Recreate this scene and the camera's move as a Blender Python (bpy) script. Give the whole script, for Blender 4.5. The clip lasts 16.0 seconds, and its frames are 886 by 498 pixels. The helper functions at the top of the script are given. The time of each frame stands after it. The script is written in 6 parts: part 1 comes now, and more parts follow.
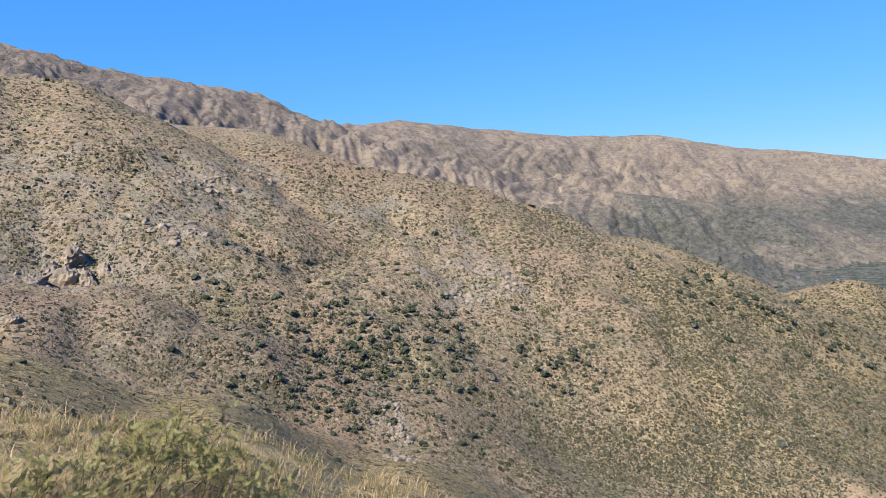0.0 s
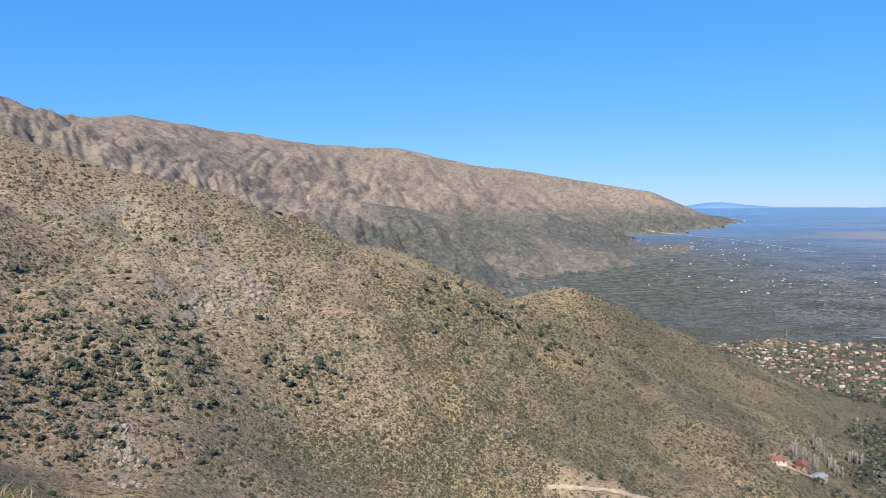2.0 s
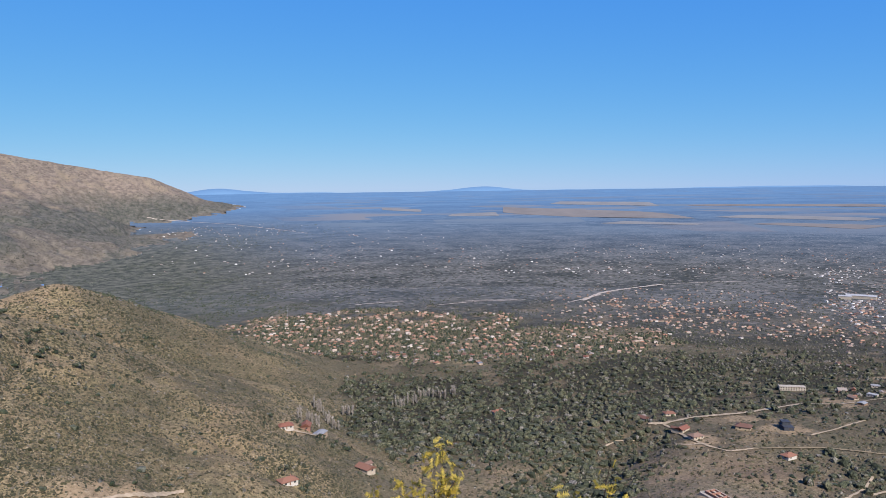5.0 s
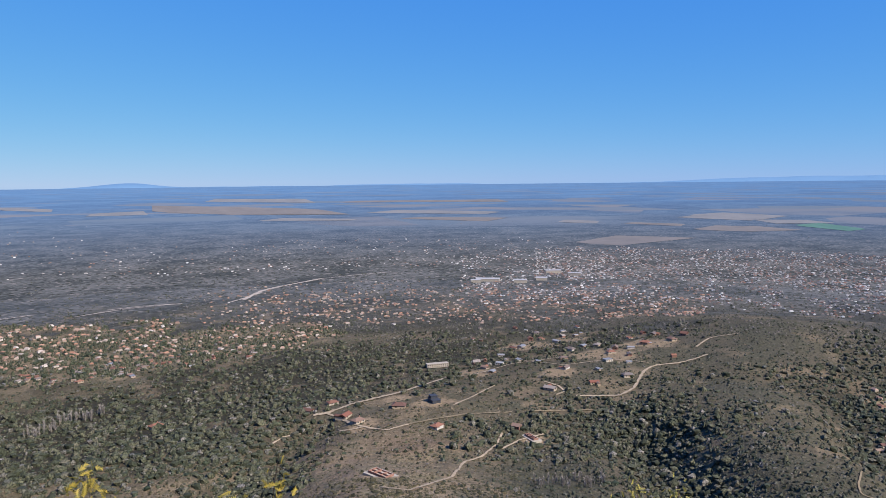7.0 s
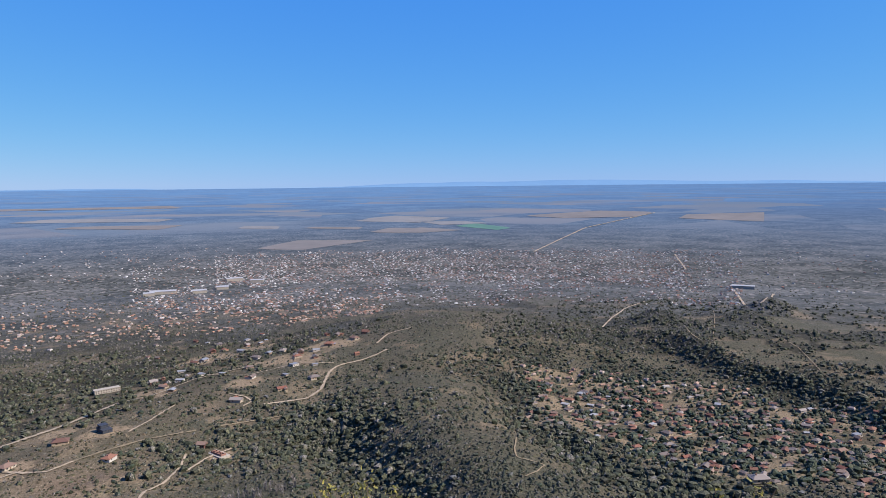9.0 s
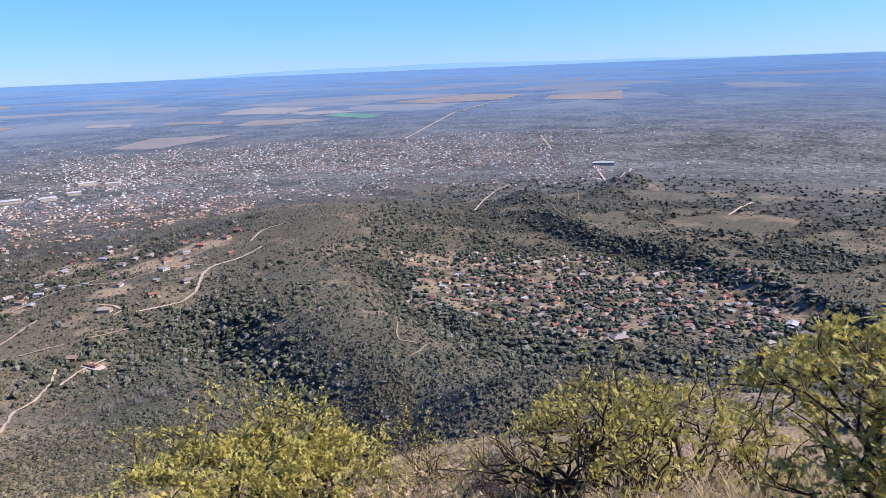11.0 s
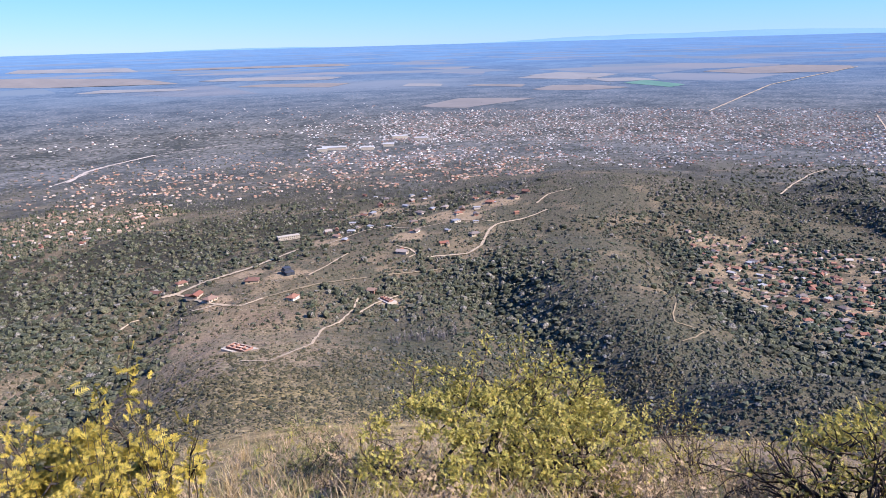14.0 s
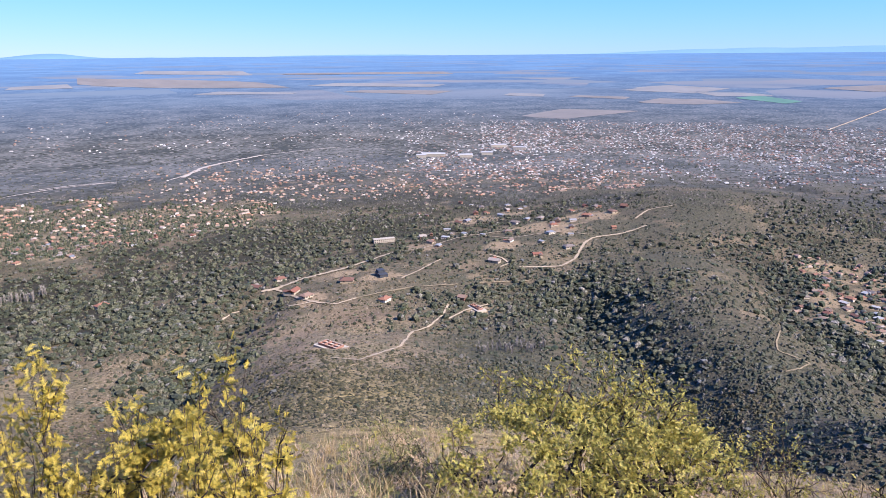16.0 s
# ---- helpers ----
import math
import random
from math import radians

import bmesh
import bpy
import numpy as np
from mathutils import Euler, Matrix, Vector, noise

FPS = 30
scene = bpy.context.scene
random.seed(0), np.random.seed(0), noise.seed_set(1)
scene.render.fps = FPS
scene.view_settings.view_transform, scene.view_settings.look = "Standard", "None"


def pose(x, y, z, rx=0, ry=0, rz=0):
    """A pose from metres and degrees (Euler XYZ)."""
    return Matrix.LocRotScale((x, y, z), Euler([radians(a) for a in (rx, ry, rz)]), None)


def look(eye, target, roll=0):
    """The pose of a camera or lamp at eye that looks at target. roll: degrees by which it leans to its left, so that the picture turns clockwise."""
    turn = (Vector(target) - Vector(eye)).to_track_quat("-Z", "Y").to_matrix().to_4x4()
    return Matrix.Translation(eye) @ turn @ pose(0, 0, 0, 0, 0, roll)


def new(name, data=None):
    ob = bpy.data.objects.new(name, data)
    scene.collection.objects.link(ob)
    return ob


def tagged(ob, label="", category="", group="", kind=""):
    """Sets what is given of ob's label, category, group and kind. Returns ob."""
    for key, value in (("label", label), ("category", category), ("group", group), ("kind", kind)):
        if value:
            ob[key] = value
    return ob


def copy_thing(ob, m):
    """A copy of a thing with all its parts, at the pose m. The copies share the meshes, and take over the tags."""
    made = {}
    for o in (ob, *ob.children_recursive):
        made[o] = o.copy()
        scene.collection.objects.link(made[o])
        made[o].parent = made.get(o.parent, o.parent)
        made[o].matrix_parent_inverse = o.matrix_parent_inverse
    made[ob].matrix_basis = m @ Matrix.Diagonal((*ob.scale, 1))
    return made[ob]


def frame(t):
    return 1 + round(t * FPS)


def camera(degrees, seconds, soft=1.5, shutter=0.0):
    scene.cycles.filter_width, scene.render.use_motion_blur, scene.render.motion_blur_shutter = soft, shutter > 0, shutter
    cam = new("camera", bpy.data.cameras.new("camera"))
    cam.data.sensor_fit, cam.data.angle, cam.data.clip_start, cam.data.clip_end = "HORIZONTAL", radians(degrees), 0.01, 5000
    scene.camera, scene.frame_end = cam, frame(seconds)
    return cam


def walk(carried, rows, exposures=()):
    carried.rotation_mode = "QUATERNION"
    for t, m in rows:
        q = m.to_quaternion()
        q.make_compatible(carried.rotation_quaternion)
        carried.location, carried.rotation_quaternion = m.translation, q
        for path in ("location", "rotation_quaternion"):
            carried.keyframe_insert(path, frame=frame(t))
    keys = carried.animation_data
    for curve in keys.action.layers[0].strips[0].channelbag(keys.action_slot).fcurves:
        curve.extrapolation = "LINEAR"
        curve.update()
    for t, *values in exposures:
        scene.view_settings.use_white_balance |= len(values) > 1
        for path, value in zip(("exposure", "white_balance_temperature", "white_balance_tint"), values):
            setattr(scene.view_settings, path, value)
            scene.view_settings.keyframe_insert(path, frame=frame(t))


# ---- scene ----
# The eye stands at the world's origin on a steep hillside, 1.6 m above the ground; +y is the way it first looks.
cam = camera(63.8, 16.0, soft=0.8)


def aim(yaw, pitch, roll):
    """A pose at the look-out: yaw to the left of +y, pitch up, roll, in degrees."""
    return pose(0.06, 0.05, 0, 0, 0, yaw) @ pose(0, 0, 0, 90 + pitch) @ pose(0, 0, 0, 0, 0, roll)


PATH = [
    (0.0, aim(0.00, -3.51, -2.34)),
    (0.5, aim(-3.45, -3.30, -1.64)),
    (1.0, aim(-8.37, -3.22, -1.06)),
    (1.5, aim(-14.14, -3.25, -0.63)),
    (2.0, aim(-20.19, -3.34, -0.43)),
    (2.5, aim(-26.40, -3.51, -0.51)),
    (3.0, aim(-32.69, -3.70, -0.55)),
    (3.5, aim(-39.04, -3.75, -0.48)),
    (3.7, aim(-41.49, -3.76, -0.43)),
    (4.2, aim(-47.91, -4.00, -0.46)),
    (4.7, aim(-54.56, -4.51, -0.65)),
    (5.3, aim(-62.75, -5.13, -0.88)),
    (5.8, aim(-69.68, -5.38, -0.93)),
    (6.0, aim(-72.58, -5.45, -0.93)),
    (6.5, aim(-79.42, -5.45, -0.83)),
    (7.0, aim(-85.67, -5.40, -0.61)),
    (7.5, aim(-91.66, -5.44, -0.46)),
    (8.0, aim(-97.71, -5.46, -0.42)),
    (8.5, aim(-104.15, -5.41, -0.35)),
    (9.0, aim(-110.98, -5.24, -0.60)),
    (9.2, aim(-113.54, -5.20, -0.74)),
    (9.6, aim(-117.94, -5.99, -1.03)),
    (10.0, aim(-120.57, -8.12, -1.40)),
    (10.5, aim(-121.74, -11.53, -1.90)),
    (10.9, aim(-121.29, -13.97, -2.26)),
    (11.3, aim(-119.88, -15.36, -2.54)),
    (11.5, aim(-119.20, -15.91, -2.61)),
    (12.0, aim(-116.71, -16.44, -2.90)),
    (12.5, aim(-112.30, -16.42, -3.00)),
    (13.0, aim(-106.71, -16.30, -2.64)),
    (13.5, aim(-101.54, -16.21, -2.07)),
    (14.0, aim(-97.73, -16.27, -1.57)),
    (14.5, aim(-95.53, -16.37, -1.13)),
    (15.0, aim(-94.15, -16.28, -0.91)),
    (15.5, aim(-92.35, -15.94, -0.83)),
    (16.0, aim(-89.99, -15.45, -0.49)),
]
EXPOSURES = [(0.0, 1.2, 6450, 10), (3.0, 0.99, 6300, 11), (6.0, 0.8, 6350, 14), (9.2, 0.88, 6350, 14), (11.3, 1.38, 6220, 20), (16.0, 1.44, 6220, 20)]
walk(cam, PATH, EXPOSURES)

# ---- world and sun ----
SUN_AZIMUTH, SUN_HEIGHT = 213.0, 41.0  # clockwise from +y, degrees


def make_world():
    world = bpy.data.worlds.new("sky")
    scene.world = world
    world.use_nodes = True
    nt = world.node_tree
    sky = nt.nodes.new("ShaderNodeTexSky")
    sky.sky_type = "NISHITA"
    sky.sun_disc = False
    sky.sun_elevation = radians(SUN_HEIGHT)
    sky.sun_rotation = radians(SUN_AZIMUTH)
    sky.altitude, sky.air_density, sky.dust_density, sky.ozone_density = 1200, 1.0, 0.0, 4.0
    back = nt.nodes["Background"]
    back.inputs["Strength"].default_value = 0.072
    # the clear mountain sky: deep blue aloft, only slightly paler at the horizon
    apart, whole = nt.nodes.new("ShaderNodeSeparateColor"), nt.nodes.new("ShaderNodeCombineColor")
    nt.links.new(sky.outputs[0], apart.inputs[0])
    for k, (gain, power) in enumerate(((0.377, 0.96), (1.36, 0.545), (5.5, 0.07))):
        raised, scaled = nt.nodes.new("ShaderNodeMath"), nt.nodes.new("ShaderNodeMath")
        raised.operation, scaled.operation = "POWER", "MULTIPLY"
        raised.inputs[1].default_value, scaled.inputs[1].default_value = power, gain
        nt.links.new(apart.outputs[k], raised.inputs[0])
        nt.links.new(raised.outputs[0], scaled.inputs[0])
        nt.links.new(scaled.outputs[0], whole.inputs[k])
    nt.links.new(whole.outputs[0], back.inputs["Color"])


make_world()
sun_data = bpy.data.lights.new("sun", "SUN")
sun_data.energy, sun_data.angle, sun_data.color = 5.0, radians(0.5), (1.0, 0.93, 0.82)
sun = new("sun", sun_data)
_a, _h = radians(SUN_AZIMUTH), radians(SUN_HEIGHT)
sun.matrix_world = look((0, 0, 0), (-math.sin(_a) * math.cos(_h), -math.cos(_a) * math.cos(_h), -math.sin(_h)))
sun.location = (-300, -300, 400)

# ---- materials ----
class Mat:
    """A small builder of node materials."""

    def __init__(self, name, rough=0.9, spec=0.2):
        self.m = bpy.data.materials.new(name)
        self.m.use_nodes = True
        self.nt = self.m.node_tree
        self.b = self.nt.nodes["Principled BSDF"]
        self.b.inputs["Roughness"].default_value = rough
        self.b.inputs["Specular IOR Level"].default_value = spec

    def node(self, kind, **sets):
        n = self.nt.nodes.new(kind)
        for k, v in sets.items():
            if k in n.inputs:
                n.inputs[k].default_value = v
        return n

    def link(self, a, b):
        self.nt.links.new(a, b)

    def coords(self):
        return self.node("ShaderNodeTexCoord").outputs["Object"]

    def noise(self, scale, detail=4.0, rough=0.6, vec=None):
        n = self.node("ShaderNodeTexNoise", Scale=scale, Detail=detail, Roughness=rough)
        self.link(vec or self.coords(), n.inputs["Vector"])
        return n.outputs["Fac"]

    def attr(self, name):
        n = self.node("ShaderNodeAttribute")
        n.attribute_name = name
        return n

    def ramp(self, fac, lo, hi):
        n = self.node("ShaderNodeMapRange")
        n.clamp = True
        n.inputs["From Min"].default_value, n.inputs["From Max"].default_value = lo, hi
        self.link(fac, n.inputs["Value"])
        return n.outputs["Result"]

    def mix(self, fac, a, b):
        n = self.nt.nodes.new("ShaderNodeMix")
        n.data_type = "RGBA"
        if isinstance(fac, (int, float)):
            n.inputs[0].default_value = fac
        else:
            self.link(fac, n.inputs[0])
        for sock, v in ((n.inputs[6], a), (n.inputs[7], b)):
            if isinstance(v, tuple):
                sock.default_value = (*v, 1)
            else:
                self.link(v, sock)
        return n.outputs[2]

    def math(self, op, a, b):
        n = self.nt.nodes.new("ShaderNodeMath")
        n.operation = op
        for sock, v in ((n.inputs[0], a), (n.inputs[1], b)):
            if isinstance(v, (int, float)):
                sock.default_value = v
            else:
                self.link(v, sock)
        return n.outputs[0]

    def island(self):
        return self.node("ShaderNodeNewGeometry").outputs["Random Per Island"]

    def random(self):
        return self.node("ShaderNodeObjectInfo").outputs["Random"]

    def colours(self, fac, stops):
        n = self.nt.nodes.new("ShaderNodeValToRGB")
        e = n.color_ramp.elements
        while len(e) < len(stops):
            e.new(0.5)
        for k, (at, c) in zip(e, stops):
            k.position, k.color = at, (*c, 1)
        self.link(fac, n.inputs[0])
        return n.outputs[0]

    def base(self, colour, rough=None):
        if isinstance(colour, tuple):
            self.b.inputs["Base Color"].default_value = (*colour, 1)
        else:
            self.link(colour, self.b.inputs["Base Color"])
        return self

    def bump(self, height, strength=0.5, distance=0.1):
        n = self.node("ShaderNodeBump")
        n.inputs["Strength"].default_value, n.inputs["Distance"].default_value = strength, distance
        self.link(height, n.inputs["Height"])
        self.link(n.outputs[0], self.b.inputs["Normal"])
        return self


def specks(k, scale, density, small=0.2, large=0.5, vec=None):
    """Scattered round tufts: a mask of those present and a random tone for each."""
    v = k.node("ShaderNodeTexVoronoi", Scale=scale)
    k.link(vec or k.coords(), v.inputs["Vector"])
    apart = k.node("ShaderNodeSeparateColor")
    k.link(v.outputs["Color"], apart.inputs[0])
    radius = k.math("ADD", k.math("MULTIPLY", apart.outputs[1], large - small), small)
    body = k.ramp(k.math("SUBTRACT", radius, v.outputs["Distance"]), 0.0, 0.10)
    return k.math("MULTIPLY", body, k.math("LESS_THAN", apart.outputs[0], density)), apart.outputs[2]


def plain_scrub(k):
    """Scrub and thickets of the plain, laid out in the undistorted plan (kilometres), with distance haze mixed into the
    colour.
    """
    plan = k.attr("plan").outputs["Vector"]
    n1 = k.math("ADD", k.math("MULTIPLY", k.noise(5.0, 8, 0.7, plan), 0.5), k.math("MULTIPLY", k.noise(45.0, 6, 0.75, plan), 0.5))
    scrub = k.mix(k.ramp(n1, 0.44, 0.56), (0.040, 0.045, 0.045), (0.108, 0.109, 0.105))
    wood, tone = specks(k, 75.0, k.ramp(k.noise(2.5, 6, 0.7, plan), 0.28, 0.58), 0.25, 0.6, plan)
    scrub = k.mix(k.math("MULTIPLY", wood, 0.9), scrub, k.colours(tone, [(0, (0.018, 0.022, 0.018)), (0.55, (0.040, 0.043, 0.036)), (0.8, (0.13, 0.12, 0.11)), (1, (0.20, 0.18, 0.165))]))
    # haze painted as colour: the plain turns blue and paler with distance
    haze_blue = k.mix(k.ramp(n1, 0.40, 0.60), (0.056, 0.103, 0.170), (0.090, 0.148, 0.222))
    haze_blue = k.mix(k.attr("deep").outputs["Fac"], haze_blue, k.mix(k.ramp(n1, 0.40, 0.60), (0.070, 0.138, 0.228), (0.088, 0.162, 0.256)))
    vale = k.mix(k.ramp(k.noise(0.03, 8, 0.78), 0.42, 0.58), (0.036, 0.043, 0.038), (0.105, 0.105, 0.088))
    return plan, k.mix(k.attr("vale").outputs["Fac"], k.mix(k.attr("far").outputs["Fac"], scrub, haze_blue), vale)


def ground_material():
    k = Mat("hillside_ground", 0.95, 0.1)
    fine, mid, big = k.noise(0.42, 8, 0.75), k.noise(0.06, 5), k.noise(0.012, 4)
    grass = k.mix(k.ramp(fine, 0.40, 0.60), (0.125, 0.090, 0.057), (0.285, 0.214, 0.142))
    olive = k.mix(k.ramp(fine, 0.40, 0.60), (0.085, 0.074, 0.042), (0.225, 0.185, 0.112))
    c = k.mix(k.ramp(mid, 0.42, 0.62), grass, olive)
    c = k.mix(k.math("MULTIPLY", k.attr("gully").outputs["Fac"], 0.2), c, k.mix(fine, (0.05, 0.05, 0.028), (0.14, 0.125, 0.08)))
    c = k.mix(k.math("MULTIPLY", k.attr("ribs").outputs["Fac"], 0.5), c, k.mix(fine, (0.16, 0.123, 0.09), (0.31, 0.245, 0.18)))
    reddish = k.mix(fine, (0.125, 0.083, 0.056), (0.27, 0.19, 0.13))
    c = k.mix(k.ramp(big, 0.50, 0.70), c, reddish)
    herb = k.mix(k.ramp(fine, 0.40, 0.60), (0.130, 0.098, 0.042), (0.36, 0.272, 0.125))
    c = k.mix(k.attr("herb").outputs["Fac"], c, herb)
    # dark woodland floor, near black since shade between trees is painted in
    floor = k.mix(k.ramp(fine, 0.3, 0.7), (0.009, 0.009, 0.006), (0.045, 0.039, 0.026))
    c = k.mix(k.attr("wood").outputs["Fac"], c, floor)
    scrub = k.mix(k.ramp(k.noise(0.35, 8, 0.75), 0.38, 0.62), (0.015, 0.018, 0.013), (0.067, 0.068, 0.047))
    # scrub colour held back under trees keeps that painted shade dark
    under = k.math("SUBTRACT", 1.0, k.math("MULTIPLY", k.attr("wood").outputs["Fac"], 0.85))
    c = k.mix(k.math("MULTIPLY", k.attr("olive").outputs["Fac"], under), c, scrub)
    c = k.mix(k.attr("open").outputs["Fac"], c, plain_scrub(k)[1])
    soil = k.mix(k.ramp(fine, 0.3, 0.7), (0.13, 0.092, 0.055), (0.33, 0.245, 0.155))
    c = k.mix(k.attr("soil").outputs["Fac"], c, soil)
    # grass tufts and low bushes too small and too many to stand singly
    away = k.attr("away").outputs["Fac"]
    dry = k.math("MULTIPLY", away, k.math("SUBTRACT", 1.0, k.math("MULTIPLY", k.attr("olive").outputs["Fac"], 0.8)))
    tuft, tone = specks(k, 0.66, 0.66, 0.25, 0.52)
    tufts = k.colours(tone, [(0, (0.036, 0.034, 0.016)), (0.45, (0.070, 0.058, 0.030)), (0.68, (0.13, 0.098, 0.055)), (0.8, (0.36, 0.285, 0.185)), (1, (0.25, 0.22, 0.175))])
    c = k.mix(k.math("MULTIPLY", k.math("MULTIPLY", tuft, dry), 0.85), c, tufts)
    bush, tone = specks(k, 0.27, k.ramp(k.noise(0.02, 5, 0.65), 0.30, 0.66), 0.20, 0.5)
    bushes = k.colours(tone, [(0, (0.018, 0.021, 0.009)), (0.5, (0.044, 0.045, 0.020)), (0.85, (0.085, 0.078, 0.042)), (1, (0.17, 0.15, 0.13))])
    c = k.mix(k.math("MULTIPLY", k.math("MULTIPLY", bush, away), 0.9), c, bushes)
    stone = k.mix(k.ramp(k.noise(0.5, 8, 0.75), 0.35, 0.65), (0.085, 0.073, 0.056), (0.275, 0.24, 0.19))
    c = k.mix(k.attr("rock").outputs["Fac"], c, stone)
    rise = k.math("MULTIPLY", k.math("ADD", k.math("MULTIPLY", tuft, 0.35), bush), away)
    k.base(c).bump(k.math("ADD", k.math("ADD", fine, k.noise(0.25, 6)), rise), 0.8, 1.1)
    return k.m


def range_material():
    k = Mat("mountain_ground", 0.95, 0.1)
    fine, mid = k.noise(0.05, 9, 0.75), k.noise(0.012, 6)
    high = k.mix(k.ramp(fine, 0.40, 0.60), (0.112, 0.089, 0.073), (0.212, 0.171, 0.135))
    pale = k.mix(fine, (0.158, 0.126, 0.092), (0.265, 0.213, 0.15))
    c = k.mix(k.ramp(mid, 0.50, 0.66), high, pale)
    c = k.mix(k.math("MULTIPLY", k.attr("gully").outputs["Fac"], 0.3), c, k.mix(k.ramp(fine, 0.35, 0.65), (0.070, 0.064, 0.056), (0.15, 0.128, 0.105)))
    c = k.mix(k.math("MULTIPLY", k.attr("ribs").outputs["Fac"], 0.6), c, k.mix(fine, (0.152, 0.121, 0.093), (0.25, 0.203, 0.152)))
    crag = k.math("MULTIPLY", k.ramp(k.noise(0.02, 8, 0.75), 0.57, 0.66), 0.7)
    c = k.mix(crag, c, k.mix(k.ramp(fine, 0.4, 0.6), (0.055, 0.050, 0.046), (0.17, 0.15, 0.13)))
    spot, tone = specks(k, 0.085, 0.6, 0.2, 0.5)
    c = k.mix(k.math("MULTIPLY", spot, 0.7), c, k.colours(tone, [(0, (0.066, 0.060, 0.048)), (0.6, (0.115, 0.098, 0.074)), (0.8, (0.24, 0.20, 0.15)), (1, (0.16, 0.14, 0.12))]))
    wood = k.mix(k.ramp(fine, 0.40, 0.60), (0.048, 0.052, 0.044), (0.118, 0.112, 0.094))
    c = k.mix(k.attr("wood").outputs["Fac"], c, wood)
    k.base(c).bump(k.noise(0.06, 9, 0.75), 1.0, 9.0)
    return k.m


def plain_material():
    """Scrub, woods and fields of the far plain, haze painted into their colours."""
    k = Mat("far_plain", 1.0, 0.0)
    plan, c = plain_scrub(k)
    n2 = k.noise(0.35, 4, 0.5, plan)
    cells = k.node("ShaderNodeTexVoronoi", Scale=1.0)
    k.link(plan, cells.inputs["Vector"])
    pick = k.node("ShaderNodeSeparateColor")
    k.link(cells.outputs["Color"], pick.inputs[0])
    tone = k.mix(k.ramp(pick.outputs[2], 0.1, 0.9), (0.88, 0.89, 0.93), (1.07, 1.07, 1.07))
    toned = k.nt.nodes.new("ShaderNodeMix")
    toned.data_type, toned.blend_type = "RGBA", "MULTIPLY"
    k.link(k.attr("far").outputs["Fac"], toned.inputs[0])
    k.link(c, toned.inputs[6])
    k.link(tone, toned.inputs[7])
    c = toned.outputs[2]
    # painted haze: fields are tinted blue-grey and fade out with distance
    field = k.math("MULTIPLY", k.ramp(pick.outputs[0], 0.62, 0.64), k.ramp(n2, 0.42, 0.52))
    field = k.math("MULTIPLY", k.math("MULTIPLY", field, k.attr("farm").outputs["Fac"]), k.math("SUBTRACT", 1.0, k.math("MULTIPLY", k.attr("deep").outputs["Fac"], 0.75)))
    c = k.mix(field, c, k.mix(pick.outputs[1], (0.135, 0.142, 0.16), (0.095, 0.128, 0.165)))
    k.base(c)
    return k.m


def leaf_material(name, stops, scale=0.6, rough=0.75, leaf_shade=(0.38, 0.62, 0.75)):
    k = Mat(name, rough, 0.25)
    c = k.colours(k.island(), stops)
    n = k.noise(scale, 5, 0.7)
    # near-black noise patches paint shade between the leaves into the colour
    c = k.mix(k.ramp(n, *leaf_shade[:2]), k.mix(leaf_shade[2], c, (0.01, 0.012, 0.006)), c)
    k.base(c)
    return k.m


def plain_mix(name, a, b, scale=1.0, rough=0.9, by_object=0.0, spec=0.2):
    k = Mat(name, rough, spec)
    n = k.noise(scale, 5, 0.65)
    f = k.ramp(n, 0.3, 0.7)
    c = k.mix(f, a, b)
    k.base(c).bump(n, 0.4, 0.03)
    return k.m


M_GROUND, M_RANGE, M_PLAIN = ground_material(), range_material(), plain_material()
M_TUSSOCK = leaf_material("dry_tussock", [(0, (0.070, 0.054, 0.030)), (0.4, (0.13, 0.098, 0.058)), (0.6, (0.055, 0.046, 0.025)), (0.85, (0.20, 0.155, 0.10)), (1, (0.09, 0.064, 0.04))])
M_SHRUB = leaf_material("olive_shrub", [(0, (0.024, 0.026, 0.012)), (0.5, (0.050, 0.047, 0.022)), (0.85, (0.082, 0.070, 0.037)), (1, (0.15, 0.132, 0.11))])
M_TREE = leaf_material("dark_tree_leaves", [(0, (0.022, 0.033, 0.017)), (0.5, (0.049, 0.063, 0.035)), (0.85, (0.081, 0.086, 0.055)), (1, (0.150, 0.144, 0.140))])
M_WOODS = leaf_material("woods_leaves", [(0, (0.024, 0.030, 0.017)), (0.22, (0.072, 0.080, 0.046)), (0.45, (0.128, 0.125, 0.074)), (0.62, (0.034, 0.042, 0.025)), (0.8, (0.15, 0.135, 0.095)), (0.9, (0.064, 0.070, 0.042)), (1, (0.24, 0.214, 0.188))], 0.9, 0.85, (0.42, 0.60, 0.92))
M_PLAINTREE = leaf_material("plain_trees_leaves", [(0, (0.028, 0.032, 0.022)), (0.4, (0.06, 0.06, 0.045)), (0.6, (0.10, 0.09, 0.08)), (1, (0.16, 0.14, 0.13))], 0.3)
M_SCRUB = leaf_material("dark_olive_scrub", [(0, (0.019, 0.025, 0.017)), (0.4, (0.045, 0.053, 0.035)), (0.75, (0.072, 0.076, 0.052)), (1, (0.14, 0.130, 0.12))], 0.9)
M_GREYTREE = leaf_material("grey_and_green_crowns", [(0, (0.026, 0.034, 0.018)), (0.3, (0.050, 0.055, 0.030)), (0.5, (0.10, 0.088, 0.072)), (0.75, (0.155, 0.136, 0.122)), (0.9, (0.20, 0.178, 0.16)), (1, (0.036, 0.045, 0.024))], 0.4)
